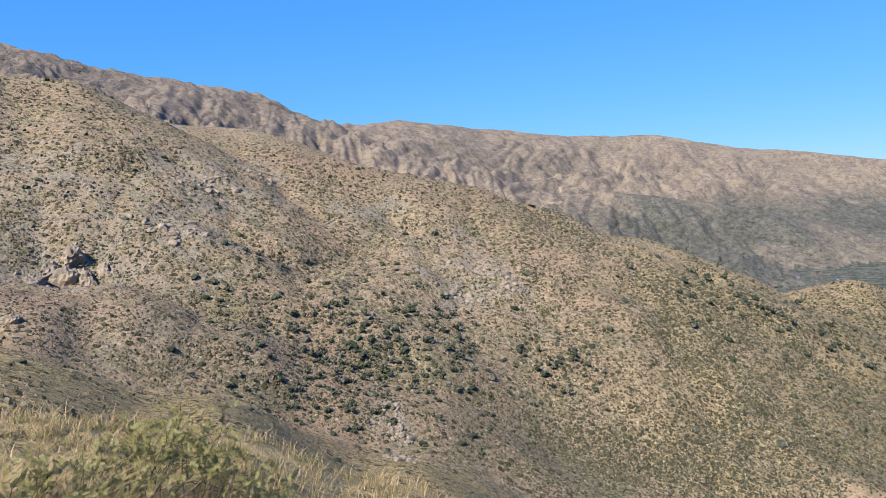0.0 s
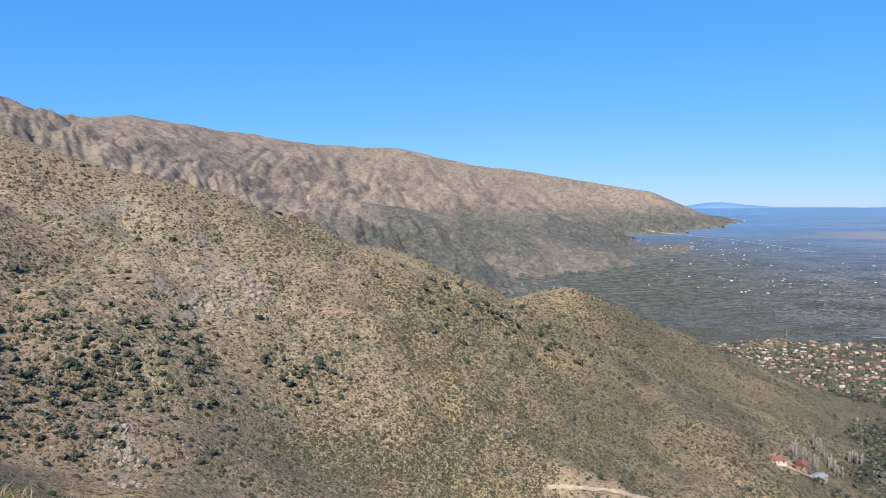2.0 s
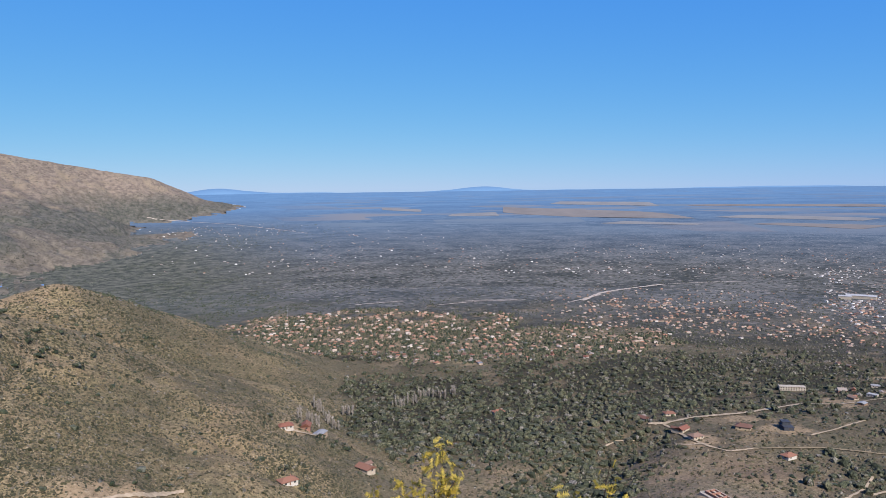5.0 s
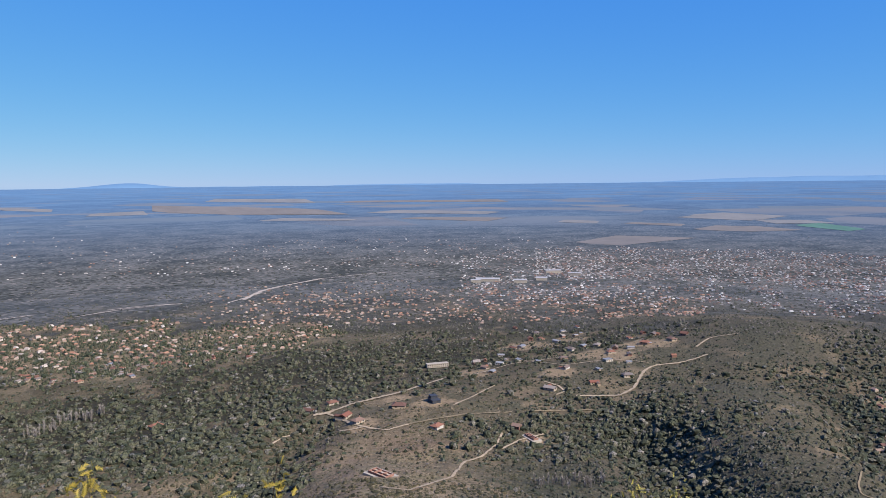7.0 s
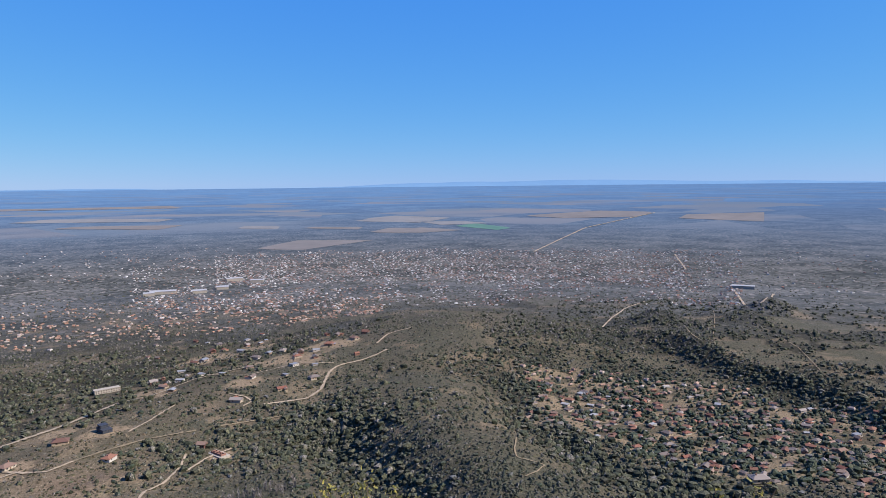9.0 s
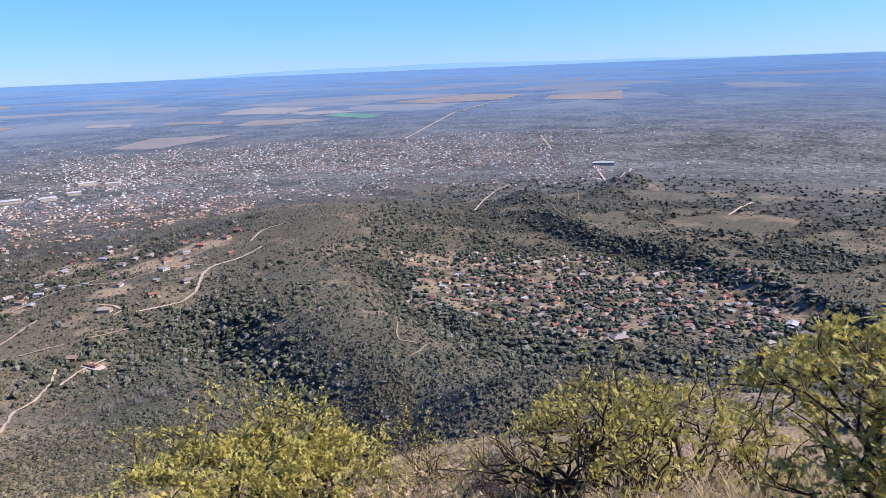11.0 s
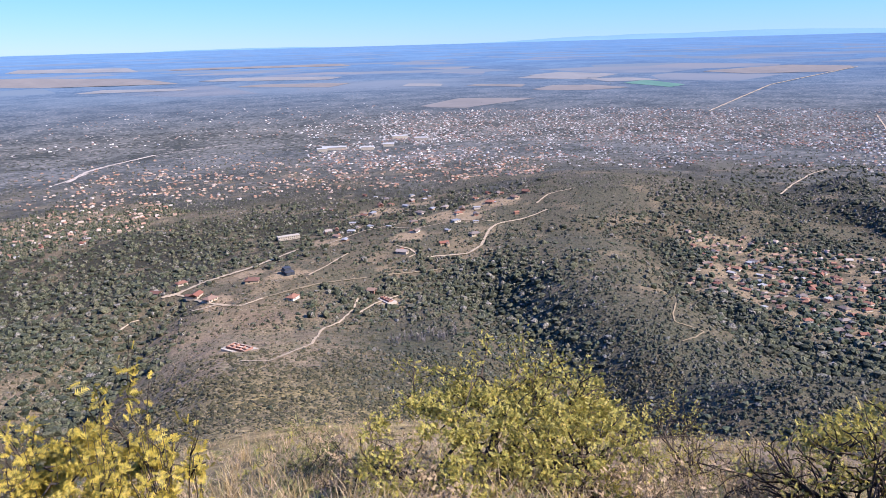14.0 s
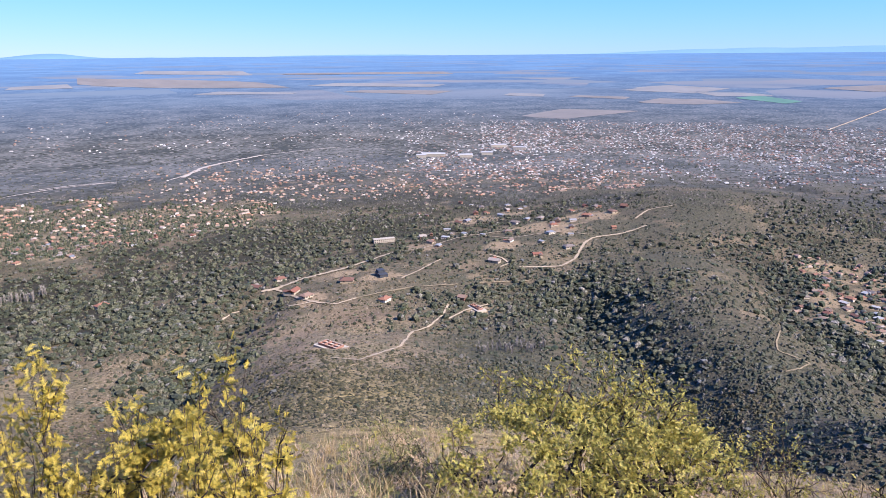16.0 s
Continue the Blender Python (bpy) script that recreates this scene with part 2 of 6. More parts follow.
M_BARE = leaf_material("bare_twigs", [(0, (0.19, 0.165, 0.145)), (1, (0.34, 0.305, 0.275))], 0.6, 0.85, (0.1, 0.3, 0.4))
M_TRACK = plain_mix("mountain_track", (0.19, 0.15, 0.105), (0.29, 0.23, 0.165), 0.05)
M_ROAD = plain_mix("dirt_road", (0.20, 0.155, 0.10), (0.36, 0.285, 0.20), 0.3)
M_PALE = plain_mix("pale_gravel", (0.24, 0.20, 0.165), (0.40, 0.35, 0.30), 0.2)
M_PATH = plain_mix("trodden_earth", (0.12, 0.094, 0.058), (0.21, 0.165, 0.105), 0.3)
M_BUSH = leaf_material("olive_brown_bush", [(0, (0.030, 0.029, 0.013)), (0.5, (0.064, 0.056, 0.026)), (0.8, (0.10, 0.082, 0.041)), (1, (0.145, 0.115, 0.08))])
# ---- the land ----
def polar(az, r, z):
    a = np.radians(az)
    return np.stack([np.sin(a) * r, np.cos(a) * r, np.asarray(z, float)], -1)


_rng = np.random.default_rng(7)
_LAT = _rng.random((256, 256))


def fuzz(x, y, size):
    """Smooth value noise between 0 and 1 with features of that many metres."""
    x, y = x / size, y / size
    i, j = np.floor(x).astype(int), np.floor(y).astype(int)
    u, v = x - i, y - j
    u, v = u * u * (3 - 2 * u), v * v * (3 - 2 * v)
    i, j, p, q = i & 255, j & 255, (i + 1) & 255, (j + 1) & 255
    return (_LAT[i, j] * (1 - u) + _LAT[p, j] * u) * (1 - v) + (_LAT[i, q] * (1 - u) + _LAT[p, q] * u) * v


def fractal(x, y, size, octaves=4):
    s, k, t = 0, 1.0, 0
    for n in range(octaves):
        s, t = s + k * fuzz(x + 37.7 * n, y - 51.3 * n, size), t + k
        size, k = size / 2.1, k * 0.5
    return s / t


def creased(x, y, size, octaves=3):
    """Noise with sharp valleys, 0 in the valley."""
    s, k, t = 0, 1.0, 0
    for n in range(octaves):
        s, t = s + k * np.abs(2 * fuzz(x + 91.1 * n, y + 17.9 * n, size) - 1), t + k
        size, k = size / 2.1, k * 0.5
    return s / t


def along(x, y, line):
    """Distance to a line of (x, y, value...) points, the values at the nearest place, and the side (1: the look-out's, where azimuths grow along the line)."""
    best = np.full(x.shape, 1e9)
    out = np.zeros(x.shape + (line.shape[1] - 2,))
    side = np.zeros(x.shape)
    for a, b in zip(line[:-1], line[1:]):
        d = b[:2] - a[:2]
        t = np.clip(((x - a[0]) * d[0] + (y - a[1]) * d[1]) / (d @ d), 0, 1)
        ex, ey = x - a[0] - t * d[0], y - a[1] - t * d[1]
        dist = np.hypot(ex, ey)
        near = dist < best
        best = np.where(near, dist, best)
        out[near] = (a[2:] + t[..., None] * (b[2:] - a[2:]))[near]
        side = np.where(near, np.sign(d[1] * ex - d[0] * ey), side)
    return best, out, side


def crest(rows):
    """Rows of azimuth, distance, elevation (degrees) and the slopes in front and behind."""
    rows = np.array(rows, float)
    p = polar(rows[:, 0], rows[:, 1], rows[:, 1] * np.tan(np.radians(rows[:, 2])))
    return np.concatenate([p, rows[:, 3:]], 1)


def ridge(x, y, line, rounding=12.0, front=None, behind=None):
    """The height of a ridge along a line of (x, y, z, front slope, back slope), and the distance to it."""
    best, near = np.full(x.shape, -1e9), np.full(x.shape, 1e9)
    for a, b in zip(line[:-1], line[1:]):
        d = b[:2] - a[:2]
        t = np.clip(((x - a[0]) * d[0] + (y - a[1]) * d[1]) / (d @ d), 0, 1)
        ex, ey = x - a[0] - t * d[0], y - a[1] - t * d[1]
        dist = np.hypot(ex, ey)
        lean = np.clip(0.5 + 0.9 * (d[1] * ex - d[0] * ey) / (np.hypot(*d) * (dist + 1e-6)), 0, 1)
        f0 = front if front is not None else a[3] + t * (b[3] - a[3])
        f1 = behind if behind is not None else a[4] + t * (b[4] - a[4])
        z = a[2] + t * (b[2] - a[2]) - (f1 + (f0 - f1) * lean) * (np.sqrt(dist * dist + rounding**2) - rounding)
        best, near = np.maximum(best, z), np.minimum(near, dist)
    return best, near


def course(rows):
    rows = np.array(rows, float)
    return polar(rows[:, 0], rows[:, 1], rows[:, 2] if rows.shape[1] > 2 else 0 * rows[:, 0])


# The look-out's own hill and the valley below it: heights at these distances, azimuth by azimuth.
SECTION_AT = [8, 30, 80, 150, 220, 300, 400, 500]
SECTIONS = {
    -35: [-1.9, -8.5, -18, -27, -31, -42, -40, -40],
    -20: [-2.3, -12, -26, -42, -54, -72, -72, -72],
    -5: [-3.2, -15, -36, -62, -84, -105, -110, -110],
    10: [-4.2, -16, -40, -72, -104, -132, -150, -150],
    30: [-4.8, -17, -44, -82, -118, -152, -175, -196],
    50: [-5.2, -17.5, -47, -88, -125, -158, -190, -212],
    66: [-5.5, -17.2, -47, -88, -126, -164, -197, -214],
    80: [-5.7, -16.4, -46, -85, -115, -144, -174, -198],
    100: [-5.8, -17, -49, -91, -125, -158, -192, -212],
    112: [-5.8, -17.6, -51, -96, -138, -180, -198, -210],
    125: [-5.7, -17, -49, -93, -138, -184, -202, -207],
    152: [-5.0, -15, -39, -70, -101, -135, -175, -200],
}
BEND, REACH = 2000.0, 2780.0  # past BEND the plain is drawn together, so that it ends within REACH of it


def true_range(r):
    u = np.clip((r - BEND) / REACH, 0, 0.9725)
    return np.where(r < BEND, r, BEND + REACH * u / (1 - u))


def plain_height(r):
    t = true_range(r)
    z = -np.interp(t, [0, 500, 700, 1200, 2000, 5000, 12000, 90000], [200, 209, 228, 248, 272, 298, 310, 330])
    return z * np.where(r > BEND, r / t, 1)


SPUR = crest([(-60, 640, 13, .5, .5), (-31, 600, 9.9, .55, .5), (-27.5, 595, 9.9, .55, .5), (-26, 590, 8.8, .55, .5), (-22.4, 585, 7.2, .55, .5), (-18.8, 580, 5.6, .55, .5),
              (-12.3, 570, 5, .55, .5), (-3.5, 560, 2.8, .55, .5), (2.3, 560, 1.4, .54, .5), (8.1, 560, -.6, .52, .5), (12.4, 570, -2.8, .48, .5),
              (16.3, 590, -3.4, .5, .45), (18.9, 605, -5.3, .5, .45), (22.1, 640, -9.2, .45, .4), (25, 690, -10.9, .45, .35), (29.4, 735, -11.5, .42, .35), (34, 750, -12.1, .42, .35), (39.1, 700, -13.6, .42, .4), (42, 660, -15.5, .42, .4)])
KNOLL = crest([(19.5, 760, -5.6, .45, .4), (22.5, 800, -7.0, .45, .4), (25.3, 830, -7.9, .45, .4), (26.8, 840, -7.1, .5, .4), (29.8, 850, -6.3, .5, .4), (32, 870, -7.2, .5, .4), (34.1, 890, -8.5, .5, .4), (37.1, 930, -11.6, .5, .4)])
BACK = crest([(-30, 1000, 9.0, .45, .4), (-22, 980, 7.2, .45, .4), (-18.7, 960, 6.7, .4, .4), (-15.2, 960, 6.4, .4, .4), (-11, 980, 4.0, .4, .4)])
RANGE = crest([(-60, 2000, 14, .45, .3), (-31, 2200, 12, .45, .3), (-25.5, 2300, 10.9, .45, .3), (-19.1, 2450, 9.7, .45, .3), (-14.6, 2600, 9.2, .45, .3), (-10.2, 2800, 7.0, .42, .3), (-7.8, 2900, 6.7, .4, .3),
               (-2.8, 3100, 6.8, .40, .3), (2.9, 3400, 6.0, .40, .3), (10, 3700, 5, .40, .3), (16.8, 3900, 4.7, .42, .3), (22.4, 4000, 3.4, .45, .3),
               (26.2, 4080, 2.9, .60, .3), (33, 4200, 1.7, .7, .3), (36.2, 4250, 1.1, .6, .3), (38.4, 4300, 0, .42, .3), (41, 4350, -.8, .22, .3), (45, 4350, -1.7, .1, .3)])
RISE = course([(80, 600, -206), (92, 720, -211), (100, 820, -210), (106, 930, -208), (112, 1060, -200)])
DOWN = course([(111, 1080, -204), (109, 800, -200), (109.5, 620, -194), (111.5, 500, -186), (113, 430, -188)])
NEARSPUR = course([(152, 140, -66), (140, 320, -146), (132, 330, -147), (125, 312, -147), (120, 292, -143), (116.5, 280, -152)])
BENCH = course([(122.5, 1190, -243), (124.5, 1120, -228), (130, 1070, -219.7), (134.5, 925, -220.4), (139, 870, -218.5), (143.4, 800, -215.9), (150, 690, -211), (158, 610, -208)])
HUMPS = course([(127.9, 1200, 24), (136.0, 1400, 27), (134.6, 1270, 13)])
FOOT = crest([(-2, 2700, .5, .7, .4), (4, 2700, .5, .7, .4), (9.3, 2750, -.1, .7, .4), (13.4, 2800, .6, .75, .4), (18.1, 2850, -.2, .7, .4), (23.5, 2950, -1.1, .6, .4), (28.6, 3080, -2.4, .4, .3), (34, 3350, -3.2, .25, .3), (39, 3600, -3.0, .2, .3)])
GULLY = course([(101.8, 590), (103.8, 530), (106.2, 470), (109.6, 400), (113.5, 340), (117, 290)])
SIDE_GULLY = course([(74.5, 620), (70, 520), (66.5, 430), (63, 350), (58, 270), (49, 180)])
STREAM = course([(115.5, 760), (117.5, 600), (123, 520), (131, 480), (139, 462), (147, 470), (156, 480)])
RAVINE = course([(-34, 335), (-19, 345), (-12, 335), (-7, 318), (-4, 290), (-2, 250), (4, 235)])


# settlements, as seen from the look-out: azimuth and elevation of their corners
VILLAGE = [(39.7, -10.6), (47, -9.9), (54, -10.1), (64.6, -10.5), (70, -11.3), (77, -12.2), (77, -13.2), (71, -13.4), (63, -13.9), (52.4, -14.0), (49, -13), (43, -12.4)]
SUBURB = [(116.5, -16.8), (118.3, -14.8), (122.6, -14.9), (126.5, -15.2), (130.2, -15.3), (133.7, -15.8), (139.2, -15.7), (143.5, -16.3), (152, -19.5), (156, -23), (143.7, -20.9), (137.7, -22.4), (129.6, -21.7), (126.2, -20.8), (122.2, -20.1), (117.3, -19.1)]

NEAR_WOODS = [(43, -16), (52, -22.5), (62, -25), (72, -21), (76, -17.5), (84, -15.2), (90, -13.5), (80, -13), (70, -14.2), (53, -15.6)]


def ragged(az, r, el):
    """Azimuths and elevations shaken a little, for uneven outlines."""
    p = polar(az, r, 0 * r)
    return az + (fractal(p[..., 0], p[..., 1], 60, 3) - 0.5) * 7, el + (fractal(p[..., 0] + 900, p[..., 1], 60, 3) - 0.5) * 2.6


def within(az, el, poly):
    """1 inside the outline, 0 outside."""
    odd = np.zeros(np.shape(az), bool)
    for (a, e), (b, h) in zip(poly, poly[1:] + poly[:1]):
        if e != h:
            odd ^= ((e > el) != (h > el)) & (az < a + (el - e) * (b - a) / (h - e))
    return odd.astype(float)


def soft_max(a, b, k):
    h = np.clip(0.5 + 0.5 * (a - b) / k, 0, 1)
    return b + (a - b) * h + k * h * (1 - h)


def land(az, r):
    """Height of the land, and what covers it, for arrays of azimuth and distance."""
    p = polar(az, r, 0 * r)
    x, y = p[..., 0], p[..., 1]
    keys = sorted(SECTIONS)
    rows = np.array([SECTIONS[a] for a in keys])
    front = np.clip(np.where(az > 240, az - 360, az), keys[0], keys[-1])
    z = np.zeros(r.shape)
    rr = np.clip(r, 0, 520)
    at = np.array([0] + SECTION_AT, float)
    rows = np.concatenate([np.full((len(keys), 1), -1.6), rows], 1)
    j = np.clip(np.searchsorted(at, rr) - 1, 0, len(at) - 2)
    w = (rr - at[j]) / (at[j + 1] - at[j])
    i = np.clip(np.searchsorted(keys, front) - 1, 0, len(keys) - 2)
    ka = np.array(keys, float)
    s = (front - ka[i]) / (ka[i + 1] - ka[i])
    s = s * s * (3 - 2 * s)
    z = (rows[i, j] * (1 - w) + rows[i, j + 1] * w) * (1 - s) + (rows[i + 1, j] * (1 - w) + rows[i + 1, j + 1] * w) * s
    # behind the look-out the hill goes on up
    off = np.minimum(np.clip(np.where(az > keys[-1], az - keys[-1], keys[0] - az), 0, None), np.abs(keys[0] + 360 - az)) / 60
    off = np.clip(off, 0, 1) ** 1.2
    z = z * (1 - off) + (0.33 * np.minimum(r, 500) - 1.6) * off
    flat = plain_height(r)
    k = np.clip((r - 430) / 170, 0, 1)
    k = k * k * (3 - 2 * k)
    hold = np.clip(off, 0, 1)
    z = np.where(hold > 0, z * (1 - k * (1 - hold)) + flat * k * (1 - hold), z * (1 - k) + flat * k)
    z = z + np.where(hold > 0, hold * k * (-0.35 * np.maximum(r - 700, 0)), 0)
    z = np.maximum(z, flat - 5)
    for line, slope, round_ in ((RISE, 0.16, 60), (DOWN, 0.28, 60), (NEARSPUR, 0.55, 14)):
        z = soft_max(ridge(x, y, line, round_, slope, slope)[0], z, 8)
    z = soft_max(ridge(x, y, BENCH, 8, 0.62, 0.05)[0], z, 4)
    for hx, hy, hh in HUMPS:
        z = z + hh * np.exp(-((x - hx) ** 2 + (y - hy) ** 2) / 44**2)
    dg, _, _ = along(x, y, GULLY)
    ds, _, _ = along(x, y, STREAM)
    dq, _, _ = along(x, y, SIDE_GULLY)
    z = z - 12 * np.exp(-((dq / 30) ** 2))
    z = z - 24 * np.exp(-((dg / 36) ** 2)) - 9 * np.exp(-((ds / 26) ** 2))
    z = z - 9 * np.exp(-(((r - 780) / 55) ** 2)) * np.clip((az - 102) / 4, 0, 1) * np.clip((117 - az) / 4, 0, 1)
    spur, d_spur = ridge(x, y, SPUR, 10)
    bent = 60 * (fractal(x + 70, y, 140, 3) - 0.5)
    gul = creased(x + bent, y - bent, 130, 3)
    rill = creased(az * 9.6 + bent + 0.35 * d_spur, d_spur * 0.3, 48, 2)
    spur = spur + ((gul - 0.45) * 24 + (rill - 0.5) * 6) * np.clip(d_spur / 110, 0.03, 1)
    back = ridge(x, y, BACK, 20)[0]
    hills = np.maximum(np.maximum(spur, back), ridge(x, y, KNOLL, 12)[0])
    hills = hills + (fractal(x, y, 45, 3) - 0.5) * 7 * np.clip(d_spur / 60, 0.25, 1)
    on_hill = np.clip((hills - z) / 10 + 0.5, 0, 1)
    z = soft_max(hills, z, 12)
    high, d_r = ridge(x, y, RANGE, 25)
    carve = creased(x, y, 520, 4)
    bent = 420 * (fractal(x, y + 900, 700, 3) - 0.5)
    rill = creased(az * 56 + bent + 0.3 * d_r, d_r * 0.4, 260, 4)
    calm = np.clip((36 - az) / 18, 0.3, 1)
    high = high + ((rill - 0.55) * 150 * np.clip(d_r / 380, 0.02, 1) + (creased(az * 50 + bent * 1.3 + 0.25 * d_r, d_r * 0.6, 105, 3) - 0.5) * 36 * np.clip(d_r / 260, 0.08, 1) + (carve - 0.5) * 130 * np.clip(d_r / 500, 0, 1)) * calm + (fractal(x, y, 90, 5) - 0.5) * 44 * np.clip(d_r / 200, np.where(az < -3, 0.4, 0.22), 1) + (fractal(x + 50, y, 38, 3) - 0.5) * np.where(az < -3, 22, 9)
    low_hills, d_f = ridge(x, y, FOOT, 40)
    low_hills = low_hills + ((creased(x, y, 210, 3) - 0.45) * 60 + (fractal(x, y, 90, 3) - 0.5) * 30) * np.clip(d_f / 120, 0.15, 1)
    low_hills = np.where(az < -2, -1e4, low_hills)
    is_foot = low_hills > high
    high = np.maximum(high, low_hills)
    on_range = np.clip((high - z) / 20 + 0.5, 0, 1) * (r > 900)
    z = np.where(r > 900, np.maximum(z, high), z)
    amp = np.clip(r / 90, 0.02, 1) * np.where(r < 620, 1, np.where(r < 1500, 0.55, 0.25)) * (1 - on_range)
    z = z + (fractal(x, y, 30, 4) - 0.5) * 5.5 * amp + (fractal(x, y, 5, 2) - 0.5) * 0.5 * np.clip((r - 6) / 60, 0.1, 1)
    # cover
    patch = fractal(x, y, 120, 4)
    low = np.clip((r - 500) / 90, 0, 1) * (1 - on_hill) * (1 - on_range)
    wood = low * np.clip((patch - 0.25) * 5, 0.25, 1)
    near_woods = within(az, np.degrees(np.arctan2(z, r)), NEAR_WOODS)
    wood = np.maximum(wood, low * near_woods * np.clip((patch - 0.12) * 7, 0.5, 1))
    for hx, hy, hh in HUMPS:
        wood = np.maximum(wood, 1.8 * np.exp(-((x - hx) ** 2 + (y - hy) ** 2) / 44**2))
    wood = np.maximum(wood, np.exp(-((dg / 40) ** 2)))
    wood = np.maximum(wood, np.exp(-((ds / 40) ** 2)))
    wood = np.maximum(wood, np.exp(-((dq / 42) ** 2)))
    db, _, sb = along(x, y, BENCH)
    wood = np.maximum(wood, np.where(sb > 0, np.clip(1.3 - db / 70, 0, 1), 0) * (az > 118))
    bench_top = (sb < 0) * np.clip(db / 25, 0, 1) * (az > 121) * (r < 1350)
    wood = wood * (1 - 0.85 * bench_top * (wood < 0.999))
    dd, _, sd = along(x, y, DOWN)
    wood = wood * (1 - 0.6 * np.clip(1.2 - dd / 85, 0, 1))
    dr, _, _ = along(x, y, RISE)
    wood = wood * (1 - 0.7 * np.clip(1.25 - dr / 110, 0, 1))
    wood = np.maximum(wood, 0.75 * np.exp(-(((r - 790) / 40) ** 2)) * np.clip((az - 103) / 3, 0, 1) * np.clip((118 - az) / 3, 0, 1) * np.clip(patch * 4 - 1.2, 0, 1))
    dv, _, _ = along(x, y, RAVINE)
    wood = np.maximum(wood, 0.10 * np.exp(-((dv / 60) ** 2)) * (az > -22))
    for poly in (VILLAGE, SUBURB):
        inside = within(*ragged(az, r, np.degrees(np.arctan2(flat, r))), poly)
        wood = wood * (1 - 0.3 * inside)
    for ta, tr, tw in ((22, 690, 45), (25, 720, 50), (28, 760, 40)):
        tp = polar(ta, tr, 0.0)
        wood = np.maximum(wood, 0.55 * np.exp(-((x - tp[0]) ** 2 + (y - tp[1]) ** 2) / tw**2))
    foot = on_range * np.clip(((-25 + 1.1 * np.clip(az - 12, 0, 30)) - z) / 90 + 0.2 + (patch - 0.5) * 1.6, 0, 1)
    wood = np.maximum(wood * (1 - on_range), foot)
    wood = np.where((on_range > 0.5) & is_foot, np.clip(fractal(x, y, 160, 4) * 6 - 2.3, 0.5, 0.95), wood)
    # scrub gathers in the gullies, ribs stay bare
    gully = np.clip((0.5 - rill) * 2.6, 0, 1) * on_range + on_hill * np.clip((0.42 - gul) * 3, 0, 1)
    ribs = np.clip((rill - 0.62) * 3, 0, 1) * on_range * (1 - is_foot) + on_hill * np.clip((gul - 0.6) * 3, 0, 1)
    return z, np.clip(wood, 0, 1), on_hill, on_range, flat, gully, ribs


AZ = np.concatenate([np.arange(-50, -36, 1.0), np.arange(-36, 161, 0.36), np.arange(161, 175, 1.0), np.arange(175, 310, 5.0)])
RINGS = np.concatenate([[0.01, 0.8, 1.2], np.geomspace(1.6, 40, 60)[:-1], np.geomspace(40, 330, 60)[:-1], np.geomspace(330, 760, 130)[:-1], np.geomspace(760, 2000, 80)[:-1],
                        np.linspace(2000, 4690, 110)])
GA, GR = np.meshgrid(AZ, RINGS, indexing="ij")
GZ, G_WOOD, G_HILL, G_RANGE, G_FLAT, G_GULLY, G_RIBS = land(GA, GR)


def grid_value(grid, az, r):
    """The value of a grid of the land at azimuths and distances."""
    az, r = np.asarray(az, float), np.asarray(r, float)
    i = np.clip(np.searchsorted(AZ, az) - 1, 0, len(AZ) - 2)
    j = np.clip(np.searchsorted(RINGS, r) - 1, 0, len(RINGS) - 2)
    u, v = (az - AZ[i]) / (AZ[i + 1] - AZ[i]), np.clip((r - RINGS[j]) / (RINGS[j + 1] - RINGS[j]), 0, 1)
    return (grid[i, j] * (1 - u) + grid[i + 1, j] * u) * (1 - v) + (grid[i, j + 1] * (1 - u) + grid[i + 1, j + 1] * u) * v


def on_land(az, r, lift=0.0):
    """Points of the land's surface."""
    if np.all(grid_value(G_RANGE, az, r) > 0.5):
        return polar(np.asarray(az, float), np.asarray(r, float), land(np.asarray(az, float), np.asarray(r, float))[0] + lift)
    return polar(np.asarray(az, float), np.asarray(r, float), grid_value(GZ, az, r) + lift)


GE = np.degrees(np.arctan2(GZ, GR))
GTOP = np.maximum.accumulate(GE, axis=1)


def sight(az, el):
    """The distance at which a line of sight from the look-out first meets the land."""
    i = int(np.clip(np.searchsorted(AZ, az) - 1, 0, len(AZ) - 2))
    j = int(np.argmax(GE[i, 60:] >= el)) + 60
    a, b = GE[i, j - 1], GE[i, j]
    t = np.clip((el - a) / (b - a), 0, 1) if b > a else 1.0
    return RINGS[j - 1] + t * (RINGS[j] - RINGS[j - 1])


def mountain(material):
    """The mountain range on a closer net than the rest of the land."""
    az, rings = np.arange(-36, 46, 0.125), np.concatenate([np.arange(1150, 2600, 13.0), np.arange(2600, 4400, 10.0)])
    ga, gr = np.meshgrid(az, rings, indexing="ij")
    z, wood, _, on_range, _, gully, ribs = land(ga, gr)
    nr = len(rings)
    a = np.arange(len(az) - 1)[:, None] * nr + np.arange(nr - 1)[None]
    el = np.maximum.accumulate(np.degrees(np.arctan2(z, gr)), axis=1)
    seen = (el[:, 1:] - el[:, :-1]) > 0
    seen[:, :-3] |= seen[:, 3:]
    seen[:, 3:] |= seen[:, :-3]
    faces = np.stack([a, a + 1, a + nr + 1, a + nr], -1)[(on_range > 0.35)[:-1, :-1] & seen[:-1]]
    used, idx = np.unique(faces.reshape(-1, 4), return_inverse=True)
    me = bulk_mesh("mountain_range", polar(ga, gr, z).reshape(-1, 3)[used], idx.reshape(-1, 4), material, True)
    for key, grid in (("wood", wood), ("gully", gully), ("ribs", ribs)):
        me.attributes.new(key, "FLOAT", "POINT").data.foreach_set("value", grid.reshape(-1)[used].astype(np.float32))
    return tagged(new("mountain_range", me), "long bare brown mountain range with wooded foot", "mountain", kind="structure")


